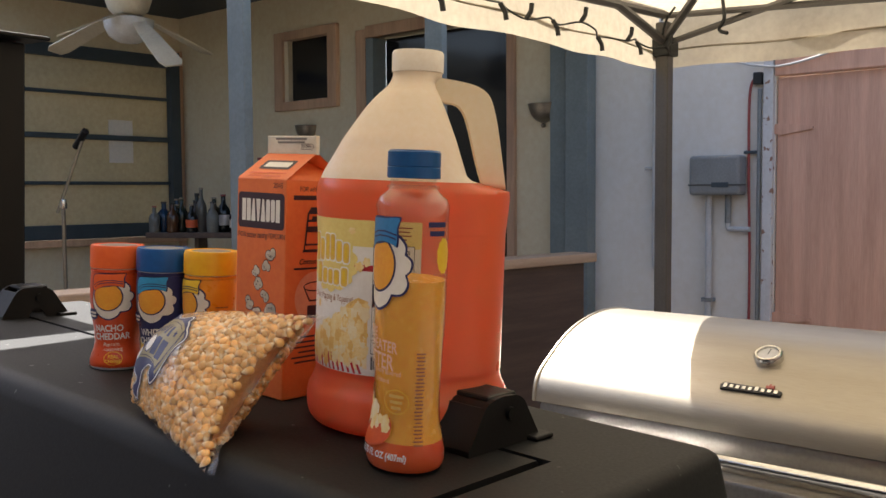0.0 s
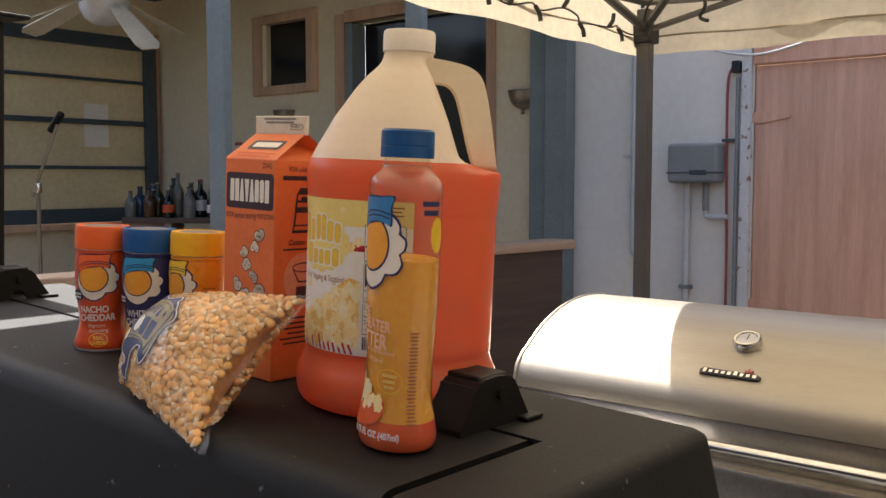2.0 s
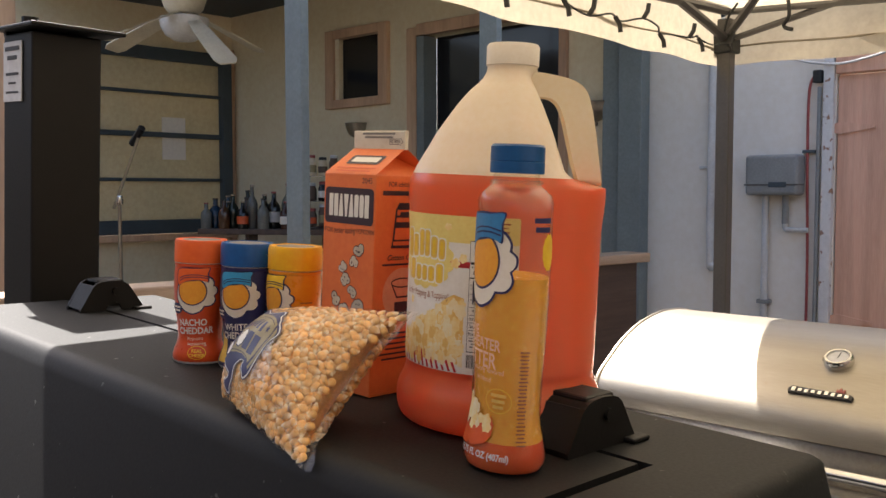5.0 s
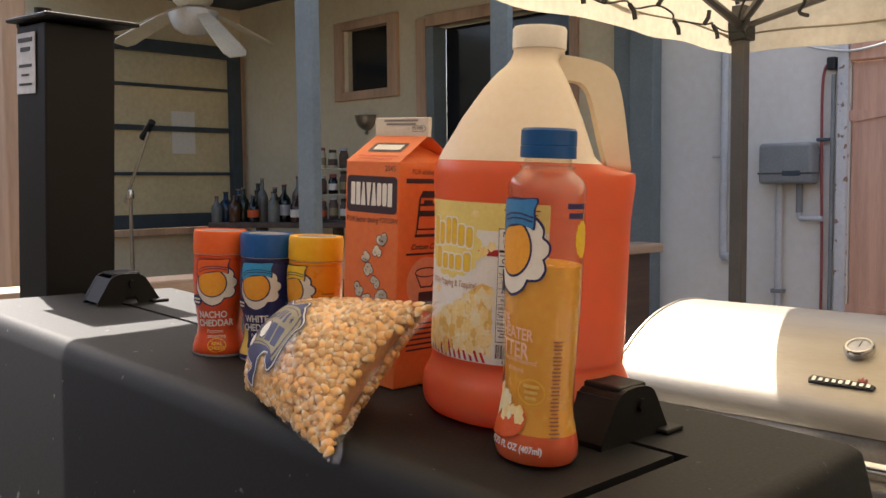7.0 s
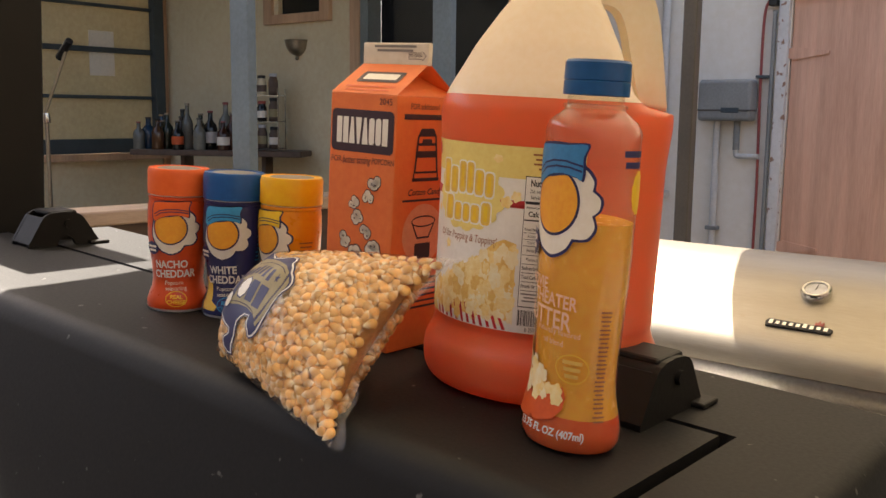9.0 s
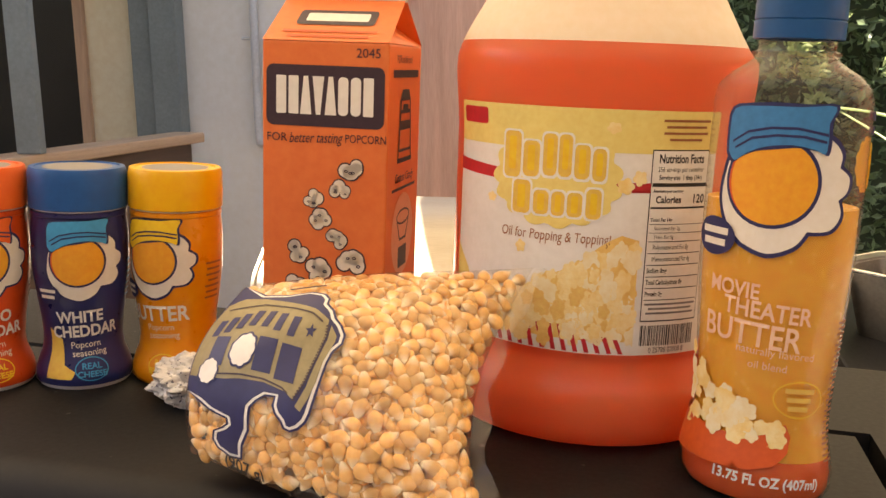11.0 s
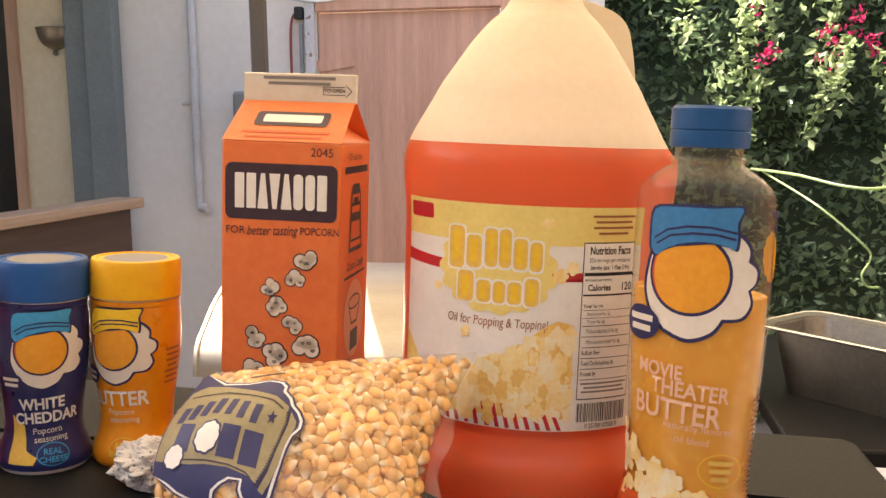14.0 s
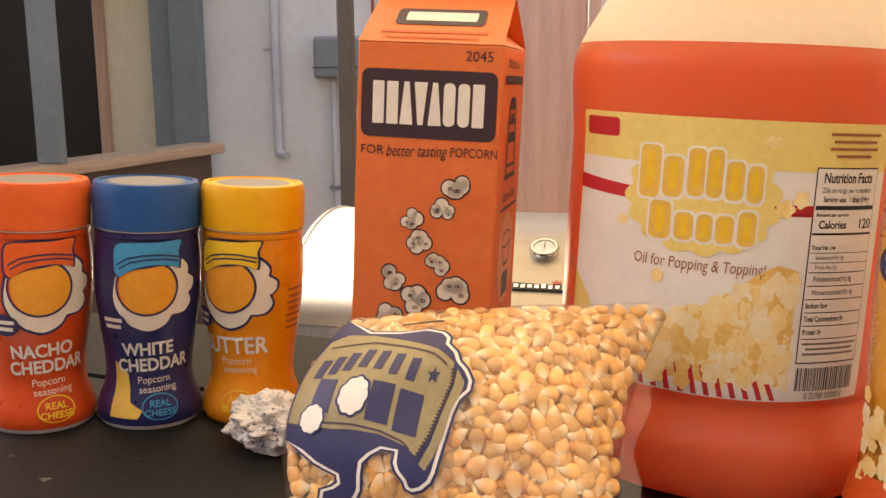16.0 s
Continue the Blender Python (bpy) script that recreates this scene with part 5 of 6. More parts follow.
# the carton's side
lay("word", text2("FOR additional", 0.0060, -0.004, 0.187, 0, 0, 0.9), side_face, M["ink_dark"], ct, 0.0004, 0)
lay("small_print", scribble(1, 0.0, 0.1795, 0.054, 0.0040, 0.006), side_face, M["ink_dark"], ct, 0.0004, 0)
mach = bmesh.new()
for pts in ([(-0.012, 0.137), (0.012, 0.137), (0.012, 0.1385), (-0.012, 0.1385)], [(-0.014, 0.137), (-0.012, 0.137), (-0.009, 0.165), (-0.011, 0.165)], [(0.014, 0.137), (0.012, 0.137), (0.009, 0.165), (0.011, 0.165)],
            [(-0.011, 0.158), (0.011, 0.158), (0.0108, 0.160), (-0.0108, 0.160)], [(-0.011, 0.165), (0.011, 0.165), (0.007, 0.171), (-0.007, 0.171)], [(-0.006, 0.160), (0.006, 0.160), (0.005, 0.163), (-0.005, 0.163)],
            [(-0.0155, 0.131), (0.0155, 0.131), (0.0155, 0.1335), (-0.0155, 0.1335)], [(-0.0145, 0.1335), (-0.013, 0.1335), (-0.013, 0.137), (-0.0145, 0.137)], [(0.0145, 0.1335), (0.013, 0.1335), (0.013, 0.137), (0.0145, 0.137)], [(-0.012, 0.149), (0.012, 0.149), (0.0118, 0.154), (-0.0118, 0.154)]):
    poly2(pts, mach)
lay("machine_picture", mach, side_face, M["ink_dark"], ct, 0.0004, 0)
lay("word", text2("Cotton Candy", 0.0068, 0.0, 0.1225, 0.0001, 0.3), side_face, M["ink_dark"], ct, 0.0004, 0)
lay("small_print", scribble(1, 0.0, 0.1165, 0.05, 0.0016, 0.004), side_face, M["ink_dark"], ct, 0.0004, 0)
lay("pale_disc", disc2(0.0, 0.090, 0.0235), side_face, M["orange_pale"], ct, 0.0003, 0)
bowl = ring2(0.0, 0.100, 0.014, 0.0045, 0.0011)
poly2([(-0.014, 0.100), (-0.0128, 0.100), (-0.006, 0.088), (-0.007, 0.0865)], bowl)
poly2([(0.014, 0.100), (0.0128, 0.100), (0.006, 0.088), (0.007, 0.0865)], bowl)
poly2([(-0.007, 0.0865), (0.007, 0.0865), (0.007, 0.088), (-0.007, 0.088)], bowl)
rect2(-0.009, 0.009, 0.071, 0.083, 0.001, bowl)
lay("bowl_picture", bowl, side_face, M["ink_dark"], ct, 0.0005, 0)
lay("small_print", scribble(6, 0.0, 0.055, 0.052, 0.0016, 0.0045), side_face, M["ink_dark"], ct, 0.0004, 0)

# ---- the jug of oil ----
JG = [(0.069, 0.0), (0.0775, 0.0025), (0.0820, 0.009), (0.0835, 0.018), (0.0826, 0.028), (0.0790, 0.036), (0.0768, 0.043), (0.0768, 0.049), (0.0772, 0.055), (0.0772, 0.148), (0.0775, 0.158), (0.0782, 0.168), (0.0790, 0.177), (0.0794, 0.185), (0.0788, 0.192), (0.0765, 0.1985)]
JT = [(0.0765, 0.1985), (0.0735, 0.205), (0.0690, 0.213), (0.0636, 0.2225), (0.0590, 0.231), (0.0540, 0.2385), (0.0475, 0.248), (0.0415, 0.2565), (0.0330, 0.2665), (0.0270, 0.272), (0.0228, 0.277), (0.0205, 0.282), (0.0200, 0.287)]
jg = thing("oil_jug", TOP @ T(-0.1465, 0.0120, 0.0005), "translucent plastic gallon jug of red-orange popcorn oil", "jug")
HAND = radians(135 - 90)


def jug_skin(profile, seg=96, floor=False):
    b = bmesh.new()
    rings = []
    for r, z in profile:
        row = []
        for k in range(seg):
            a = 2 * math.pi * k / seg
            d = (a - HAND + math.pi) % (2 * math.pi) - math.pi
            cut = math.exp(-(d / 0.84) ** 4)
            f = min(1, max(0, (z - 0.192) / 0.012)) * min(1, max(0, (0.283 - z) / 0.006))
            low = 0.0150 + (0.2640 - min(z, 0.264)) * 0.28
            rr = r - cut * f * max(0.0, r - low)
            row.append(b.verts.new((rr * math.cos(a), rr * math.sin(a), z)))
        rings.append(row)
    for lo, hi in zip(rings, rings[1:]):
        for k in range(seg):
            b.faces.new((lo[k], lo[(k + 1) % seg], hi[(k + 1) % seg], hi[k]))
    if floor:
        b.faces.new(rings[0][::-1])
    return b


fine_t = [(p.x, p.z) for p in smooth_path([(r, 0, z) for r, z in JT], 4)]
fine_b = [(p.x, p.z) for p in smooth_path([(r, 0, z) for r, z in JG], 3)]
part("oil_filled_body", jug_skin(fine_b, floor=True), M["oil_red"], jg, "plastic tinted red-orange by the oil inside", 60)
part("empty_shoulder", jug_skin(fine_t), M["jug_plastic"], jg, "cream translucent plastic above the oil", 60)
grip = [(0.010, 0.2830), (0.032, 0.2805), (0.0490, 0.2765), (0.0590, 0.2690), (0.0640, 0.2560), (0.0680, 0.2380), (0.0715, 0.2170), (0.0755, 0.1935),
        (0.0570, 0.1950), (0.0525, 0.2080), (0.0475, 0.2260), (0.0430, 0.2430), (0.0385, 0.2550), (0.0325, 0.2610), (0.0250, 0.2625), (0.010, 0.2630)]
loop = [(p.x, p.z) for p in smooth_path([(r, 0, z) for r, z in grip[:8]], 5) + smooth_path([(r, 0, z) for r, z in grip[8:]], 5)]
hb = prism(loop, -0.0095, 0.0095)
bmesh.ops.bevel(hb, geom=[e for e in hb.edges if abs(e.verts[0].co.y - e.verts[1].co.y) < 1e-6], offset=0.0042, segments=4, affect="EDGES", profile=0.5)
part("handle", hb, M["jug_plastic"], jg, smooth=60, matrix=Matrix.Rotation(HAND, 4, "Z"))
part("cap", lathe([(0.0200, 0.2860), (0.0212, 0.2865), (0.0212, 0.3015), (0.0200, 0.3035), (0.0, 0.3035)], 60, False), M["ink_cream"], jg, smooth=40)
jug_round = round_wrap(JG, 4, 0.0772)


def jw(x, y, lift):
    """The label's layout, drawn flat, spread over its true arc and height."""
    return jug_round(float(np.interp(x, (-0.0885, -0.0115, 0.0445, 0.0815, 0.0885), (-0.089, -0.0215, 0.0234, 0.055, 0.060))),
                     float(np.interp(y, (0.0515, 0.066, 0.0985, 0.128, 0.1435, 0.1655), (0.0495, 0.066, 0.1065, 0.133, 0.150, 0.168))), lift)


LX, LY0, LY1 = 0.0885, 0.0515, 0.1655
lay("label_paper", rect2(-LX, LX, LY0, LY1, 0.002), jw, M["ink_white"], jg, 0.0003)
lay("yellow_band", rect2(-LX, LX, 0.1415, LY1, 0.002), jw, M["label_yellow"], jg, 0.00045)
lay("yellow_band", poly2([(-LX, LY0), (-0.045, LY0), (-0.060, 0.066), (-0.075, 0.080), (-LX, 0.088)]), jw, M["label_yellow"], jg, 0.00045)
lay("red_band", poly2([(-LX, 0.1335), (-0.04, 0.1310), (0.03, 0.1290), (0.045, 0.1290), (0.045, 0.1240), (0.03, 0.1240), (-0.04, 0.1258), (-LX, 0.1275)]), jw, M["ink_red"], jg, 0.0005)
lay("brand_shape", rect2(-0.084, -0.058, 0.1525, 0.1625, 0.002), jw, M["ink_red"], jg, 0.0006, label="plain red block for the maker's name")
lay("title_backing", lobes2(-0.0115, 0.128, 0.0385, 0.0245, 15, 0.12), jw, M["label_yellow"], jg, 0.00065)
for x, y, w, hh in ((-0.038, 0.139, 0.011, 0.022), (-0.026, 0.137, 0.010, 0.016), (-0.015, 0.140, 0.008, 0.020), (-0.006, 0.140, 0.008, 0.020), (0.004, 0.137, 0.009, 0.015), (0.014, 0.136, 0.008, 0.014),
                    (-0.031, 0.118, 0.011, 0.018), (-0.019, 0.116, 0.009, 0.013), (-0.009, 0.116, 0.008, 0.013), (0.001, 0.116, 0.009, 0.013), (0.012, 0.117, 0.009, 0.016)):
    lay("title_edge", rect2(x - w / 2 - 0.0011, x + w / 2 + 0.0011, y - hh / 2 - 0.0011, y + hh / 2 + 0.0011, 0.003), jw, M["ink_white"], jg, 0.0007)
    lay("title_shape", rect2(x - w / 2, x + w / 2, y - hh / 2, y + hh / 2, 0.003), jw, M["ink_gold"], jg, 0.0008)
    lay("title_core", rect2(x - w * 0.22, x + w * 0.22, y - hh * 0.34, y + hh * 0.36, 0.0012), jw, M["ink_yellow"], jg, 0.0009)
lay("word", text2("Oil for Popping & Topping!", 0.0066, -0.010, 0.0985, 0, 0.1, 0.93), jw, M["ink_brown"], jg, 0.0005)
# popcorn picture: raised puffs in a striped tub
rg = random.Random(8)
tub = [(-0.040, LY0 + 0.0005), (0.034, LY0 + 0.0005), (0.034, 0.059), (0.0, 0.057), (-0.05, 0.070)]
lay("tub_picture", poly2(tub), jw, M["ink_white"], jg, 0.0005)
for k in range(12):
    x = -0.046 + k * 0.0068
    lay("tub_stripe", poly2([(x + 0.004, LY0 + 0.0006), (x + 0.0068, LY0 + 0.0006), (x + 0.0028, 0.0695 - 0.001 * k), (x, 0.0695 - 0.001 * k)]), jw, M["ink_red"], jg, 0.0006)
lay("popcorn_picture", poly2([(-0.048, 0.0615), (-0.030, 0.0575), (0.0, 0.0575), (0.0405, 0.0575), (0.0405, 0.0985), (0.030, 0.1010), (0.018, 0.0960), (0.004, 0.0880), (-0.012, 0.0830), (-0.022, 0.0745), (-0.036, 0.0690)]), jw, M["popcorn_shade"], jg, 0.00051)
for k in range(170):
    f = rg.random()
    x = -0.050 + 0.090 * f
    top = 0.064 + 0.034 * f ** 0.75
    y = 0.0565 + (top - 0.0565) * rg.random() ** 0.8 if f > 0.1 else rg.uniform(0.060, 0.070)
    s = rg.uniform(0.0030, 0.0052)
    q = rg.random()
    lay("popcorn_picture", lobes2(x, y, s, s * 0.9, 5, 0.34, rg.uniform(0, 3), 26), jw, M["popcorn"] if q < 0.55 else M["popcorn_pale"] if q < 0.82 else M["popcorn_shade"], jg, 0.00052 + 0.0000015 * k)
for x, y, s in ((0.021, 0.155, 0.004), (0.030, 0.127, 0.0048), (0.038, 0.131, 0.004), (-0.052, 0.1155, 0.0032), (-0.030, 0.093, 0.003)):
    lay("popcorn_picture", lobes2(x, y, s, s * 0.8, 5, 0.3, s * 900, 30), jw, M["popcorn"], jg, 0.0007)
# nutrition panel
lay("panel_frame", rect2(0.0445, 0.0815, 0.0665, 0.1435), jw, M["ink_black"], jg, 0.0005)
lay("panel", rect2(0.0450, 0.0810, 0.0670, 0.1430), jw, M["ink_white"], jg, 0.00065)
lay("word", text2("Nutrition Facts", 0.0054, 0.0630, 0.1395, 0.00012, 0, 0.88), jw, M["ink_black"], jg, 0.0008)
lay("word", text2("256 servings per container", 0.0029, 0.0630, 0.1350, 0, 0, 0.95), jw, M["ink_black"], jg, 0.0008)
lay("word", text2("Serving size  1 tbsp (14g)", 0.0029, 0.0630, 0.1315, 0.00005, 0, 0.95), jw, M["ink_black"], jg, 0.0008)
lay("rule", rect2(0.0455, 0.0805, 0.1275, 0.1292), jw, M["ink_black"], jg, 0.0008)
lay("word", text2("Amount per serving", 0.0024, 0.0555, 0.1252, 0.00005, 0, 0.95), jw, M["ink_black"], jg, 0.0008)
lay("word", text2("Calories", 0.0052, 0.0560, 0.1205, 0.00012, 0, 0.9), jw, M["ink_black"], jg, 0.0008)
lay("word", text2("120", 0.0066, 0.0755, 0.1208, 0.00012, 0, 0.9), jw, M["ink_black"], jg, 0.0008)
lay("rule", rect2(0.0455, 0.0805, 0.1158, 0.1168), jw, M["ink_black"], jg, 0.0008)
for k, (wd, bold, ind) in enumerate((("Total Fat 14g", 1, 0), ("Saturated Fat 2g", 0, 1), ("Trans Fat 0g", 0, 1), ("Polyunsaturated Fat 8g", 0, 1), ("Monounsaturated Fat 4g", 0, 1), ("Sodium 0mg", 1, 0), ("Total Carbohydrate 0g", 1, 0), ("Protein 0g", 1, 0))):
    y = 0.1098 - k * 0.0046
    lay("word", text2(wd, 0.0026, 0.0460 + 0.0025 * ind, y, 0.00005 * bold, 0, 0.95, 0, "LEFT"), jw, M["ink_black"], jg, 0.0008)
    lay("rule", rect2(0.0458, 0.0802, y - 0.0025, y - 0.0022), jw, M["ink_black"], jg, 0.0008)
lay("small_print", scribble(3, 0.063, 0.0735, 0.033, 0.0008, 0.0018), jw, M["ink_grey"], jg, 0.0008)
lay("small_print", scribble(4, 0.0640, 0.1600, 0.030, 0.0014, 0.0036), jw, M["ink_brown"], jg, 0.0008)
lay("barcode_paper", rect2(0.0410, 0.0830, 0.0520, 0.0660), jw, M["ink_white"], jg, 0.00075)
bars = bmesh.new()
x = 0.0450
while x < 0.0800:
    w = rg.choice((0.0003, 0.0003, 0.0006, 0.0009))
    rect2(x, x + w, 0.0560, 0.0650, 0, bars)
    x += w + rg.choice((0.0003, 0.0006, 0.0006))
lay("barcode", bars, jw, M["ink_black"], jg, 0.0009)["kind"] = "stuff"
lay("barcode_digits", text2("0 25788 02008 8", 0.0034, 0.0625, 0.0538), jw, M["ink_black"], jg, 0.0009)

# ---- the squeeze bottle ----
MB = [(0.026, 0.0), (0.031, 0.0015), (0.0335, 0.006), (0.0338, 0.013), (0.0325, 0.021), (0.0305, 0.030), (0.0298, 0.040), (0.0302, 0.055), (0.0312, 0.075), (0.0322, 0.095), (0.0328, 0.115), (0.0329, 0.140), (0.0327, 0.165), (0.0325, 0.176), (0.0310, 0.182), (0.0262, 0.187), (0.0205, 0.1905), (0.0165, 0.1935), (0.0158, 0.1965), (0.0158, 0.2015)]
mb = thing("squeeze_bottle", TOP @ T(-0.0620, -0.0785, 0.0005), "clear squeeze bottle of orange movie theater butter oil, blue cap", "bottle")
LEVEL = 0.132
OVAL = 0.73
part("bottle", lathe(MB, 64, False), M["bottle_clear"], mb, "clear plastic shell", 50)
inner = [(max(0.001, r - 0.0012), z + (0.001 if z == 0 else 0)) for r, z in MB if z < LEVEL] + [(0.0315, LEVEL)]
low_p = [p for p in inner if p[1] <= 0.0215]
part("oil_base", lathe(low_p, 64), M["oil_base"], mb, "deep red-orange oil in the foot", 50)
part("oil", lathe([(low_p[-1][0], low_p[-1][1] + 0.0001)] + [p for p in inner if p[1] > 0.0215], 64), M["oil_yellow"], mb, "orange oil", 50)
part("neck_ring", lathe([(0.0172, 0.1935), (0.0182, 0.1945), (0.0182, 0.1958), (0.0165, 0.1965)], 48, False), M["bottle_clear"], mb, smooth=40)
cpb = part("cap", lathe([(0.0178, 0.2010), (0.0186, 0.2014), (0.0186, 0.2085), (0.0181, 0.2090), (0.0186, 0.2096), (0.0184, 0.2190), (0.0172, 0.2205), (0.0, 0.2205)], 56, False), M["cap_blue"], mb, smooth=35)
mw = round_wrap([(r + 0.0002, z) for r, z in MB], -27, 0.0325)
emblem(mw, mb, 0.0180, "ink_blue", 0.0031, 0.1425)
lay("maker_mark", disc2(-0.0200, 0.1165, 0.0112, 0.0085), mw, M["ink_navy"], mb, 0.0016)
lay("maker_bars", scribble(2, -0.0198, 0.1190, 0.0150, 0.0030, 0.0050), mw, M["ink_cream"], mb, 0.0018)
for wd, sz, x, y in (("MOVIE", 0.0096, -0.0075, 0.0952), ("THEATER", 0.0108, 0.0080, 0.0868), ("BUTTER", 0.0152, 0.0010, 0.0760)):
    lay("word", text2(wd, sz, x - 0.0012, y, 0.0002, 0, 0.84, -2), mw, M["ink_pink"], mb, 0.0006)
lay("word", text2("naturally flavored", 0.0050, 0.0125, 0.0692, 0, 0, 1.0, -1), mw, M["ink_pink"], mb, 0.0006)
lay("word", text2("oil blend", 0.0050, 0.0095, 0.0630, 0, 0, 1.0, -1), mw, M["ink_pink"], mb, 0.0006)
lay("stamp", ring2(0.0258, 0.0497, 0.0125, 0.0085, 0.0007), mw, M["ink_yellow"], mb, 0.0006)
for k in range(3):
    lay("stamp_bar", rect2(0.0258 - 0.0072 + 0.001 * k, 0.0258 + 0.0072 - 0.0012 * k, 0.0524 - 0.0040 * k, 0.0546 - 0.0040 * k), mw, M["ink_gold"], mb, 0.0006)
for k in range(60):
    x = rg.uniform(-0.034, 0.019)
    y = rg.uniform(0.030, 0.064 - (x + 0.034) * 0.52)
    s = rg.uniform(0.0026, 0.0044)
    lay("popcorn_picture", lobes2(x, y, s, s, 5, 0.3, rg.uniform(0, 3), 24), mw, M["popcorn"] if k % 3 else M["popcorn_pale"], mb, 0.0006 + 0.00001 * k)
bowl = [(-0.05, 0.033), (-0.03, 0.0315), (-0.012, 0.0300), (0.004, 0.0302), (0.014, 0.0335), (0.0205, 0.0385), (0.0235, 0.0330), (0.0225, 0.0260), (0.017, 0.0200), (0.006, 0.0165), (-0.012, 0.0150), (-0.05, 0.0145)]
lay("bowl_picture", poly2(bowl), mw, M["orange_deep"], mb, 0.0007)
lay("word", text2("13.75 FL OZ (407ml)", 0.0062, 0.0150, 0.0125, 0.0002, 0, 0.88), mw, M["ink_white"], mb, 0.0006)
lay("side_text", scribble(26, 0.048, 0.084, 0.009, 0.0010, 0.0025), mw, M["ink_brown"], mb, 0.0001)
lay("yellow_burst", lobes2(0.068, 0.150, 0.0085, 0.012, 12, 0.1), mw, M["ink_yellow"], mb, 0.0006)
lay("side_text", scribble(2, 0.060, 0.171, 0.020, 0.0035, 0.006), mw, M["ink_navy"], mb, 0.0006)

# the bottle is oval: pressed flat front to back below its neck
FRONT = radians(-117)
for ob in list(mb.children_recursive):
    if ob.type == "MESH":
        for v in ob.data.vertices:
            f = 1 - (1 - OVAL) * min(1.0, max(0.0, (0.192 - v.co.z) / 0.014)) * (0.55 + 0.45 * min(1.0, v.co.z / 0.045))
            dn = v.co.x * math.cos(FRONT) + v.co.y * math.sin(FRONT)
            wide = 1 + (1 - f) * 0.09
            v.co.x, v.co.y = wide * v.co.x + dn * (f - wide) * math.cos(FRONT), wide * v.co.y + dn * (f - wide) * math.sin(FRONT)

# ---- the bag of kernels ----
bg = thing("popcorn_bag", TOP.copy(), "clear plastic bag of unpopped corn kernels, blue and khaki print", "bag")
TL, TR, BL, BR = (Vector(v) for v in ((-0.303, -0.101, 0.078), (-0.170, -0.066, 0.090), (-0.309, -0.148, 0.011), (-0.165, -0.173, -0.012)))
bag_n = ((TR - BL).cross(TL - BR)).normalized()
if bag_n.y > 0:
    bag_n = -bag_n


def bag_at(u, v, side, lift=0.0):
    """A point of the pillow: u from its left to its right, v from bottom to top, side +1 to the front."""
    p = (BL * (1 - u) + BR * u) * (1 - v) + (TL * (1 - u) + TR * u) * v
    p = p + (TR - TL).normalized() * math.sin(math.pi * v) * (-0.020 * u ** 3 - 0.013 * (1 - u) ** 3)
    e = max(0.0, math.sin(math.pi * u)) ** 0.55 * max(0.0, math.sin(math.pi * v)) ** 0.55
    pinch = 0.010 * math.sin(math.pi * u) * (1 - 2 * v) * (1 if v < 0.5 else 0.3)
    wob = 0.0035 * noise.noise(Vector((u * 4, v * 4, side * 3)))
    depth = (0.031 if side > 0 else 0.040) * e
    q = p + bag_n * side * (depth + wob * e + lift) - (TL - BL).normalized() * pinch * 0.1
    if q.y > -0.158:
        q.z = max(q.z, 0.0022 - lift * 0 + (0.0005 if side > 0 else 0))
    return q


def bag_skin(lift, inset=0.0):
    b = bmesh.new()
    n = 36
    grids = {}
    for side in (1, -1):
        for i in range(n + 1):
            for j in range(n + 1):
                if side < 0 and (i in (0, n) or j in (0, n)):
                    grids[side, i, j] = grids[1, i, j]
                else:
                    grids[side, i, j] = b.verts.new(bag_at(inset + (1 - 2 * inset) * i / n, inset + (1 - 2 * inset) * j / n, side, lift))
        for i in range(n):
            for j in range(n):
                try:
                    b.faces.new((grids[side, i, j], grids[side, i + 1, j], grids[side, i + 1, j + 1], grids[side, i, j + 1]))
                except ValueError:
                    pass
    return b


part("film", bag_skin(0.0020), M["bag_film"], bg, "glossy clear film", 70)
seam = bmesh.new()
row = [(bag_at(1, k / 24, 1), bag_at(1, k / 24, 1) + (TR - TL).normalized() * (0.007 + 0.002 * math.sin(k * 1.3)) + bag_n * 0.002 * math.sin(k * 0.9)) for k in range(25)]
vv = [(seam.verts.new(p), seam.verts.new(q)) for p, q in row]
for p, q in zip(vv, vv[1:]):
    seam.faces.new((p[0], q[0], q[1], p[1]))
part("side_seam", seam, M["bag_film"], bg)
# kernels: rounded drops, packed under the film
kb = bmesh.new()
bmesh.ops.create_uvsphere(kb, u_segments=10, v_segments=8, radius=1.0)
for v in kb.verts:
    t = v.co.z
    w = math.sqrt(max(0.0, 1 - ((t + 0.25) / 0.75) ** 2)) if t < -0.25 else (1 - (t + 0.25) / 1.25) ** 0.82 * (1 + 0.42 * (t + 0.25) / 1.25)
    ang = math.atan2(v.co.y, v.co.x)
    rad = w
    v.co = (0.0033 * rad * math.cos(ang), 0.0022 * rad * math.sin(ang), 0.0048 * t)
kme = bpy.data.meshes.new("kernel")
kb.to_mesh(kme)
kme.materials.append(M["kernel"])
pale = [min(1.0, max(0.0, (v.co.z - 0.0002) / 0.0028)) for v in kme.vertices]
kme.attributes.new("pale_tip", "FLOAT", "POINT").data.foreach_set("value", pale)
kme.shade_smooth()
tri_v = [tuple(v.co) for v in kme.vertices]
tri_f = [tuple(f.vertices) for f in kme.polygons]
kb.free()
rg = random.Random(21)
placed = []
tries = 0
rest_v, rest_f, rest_p = [], [], []
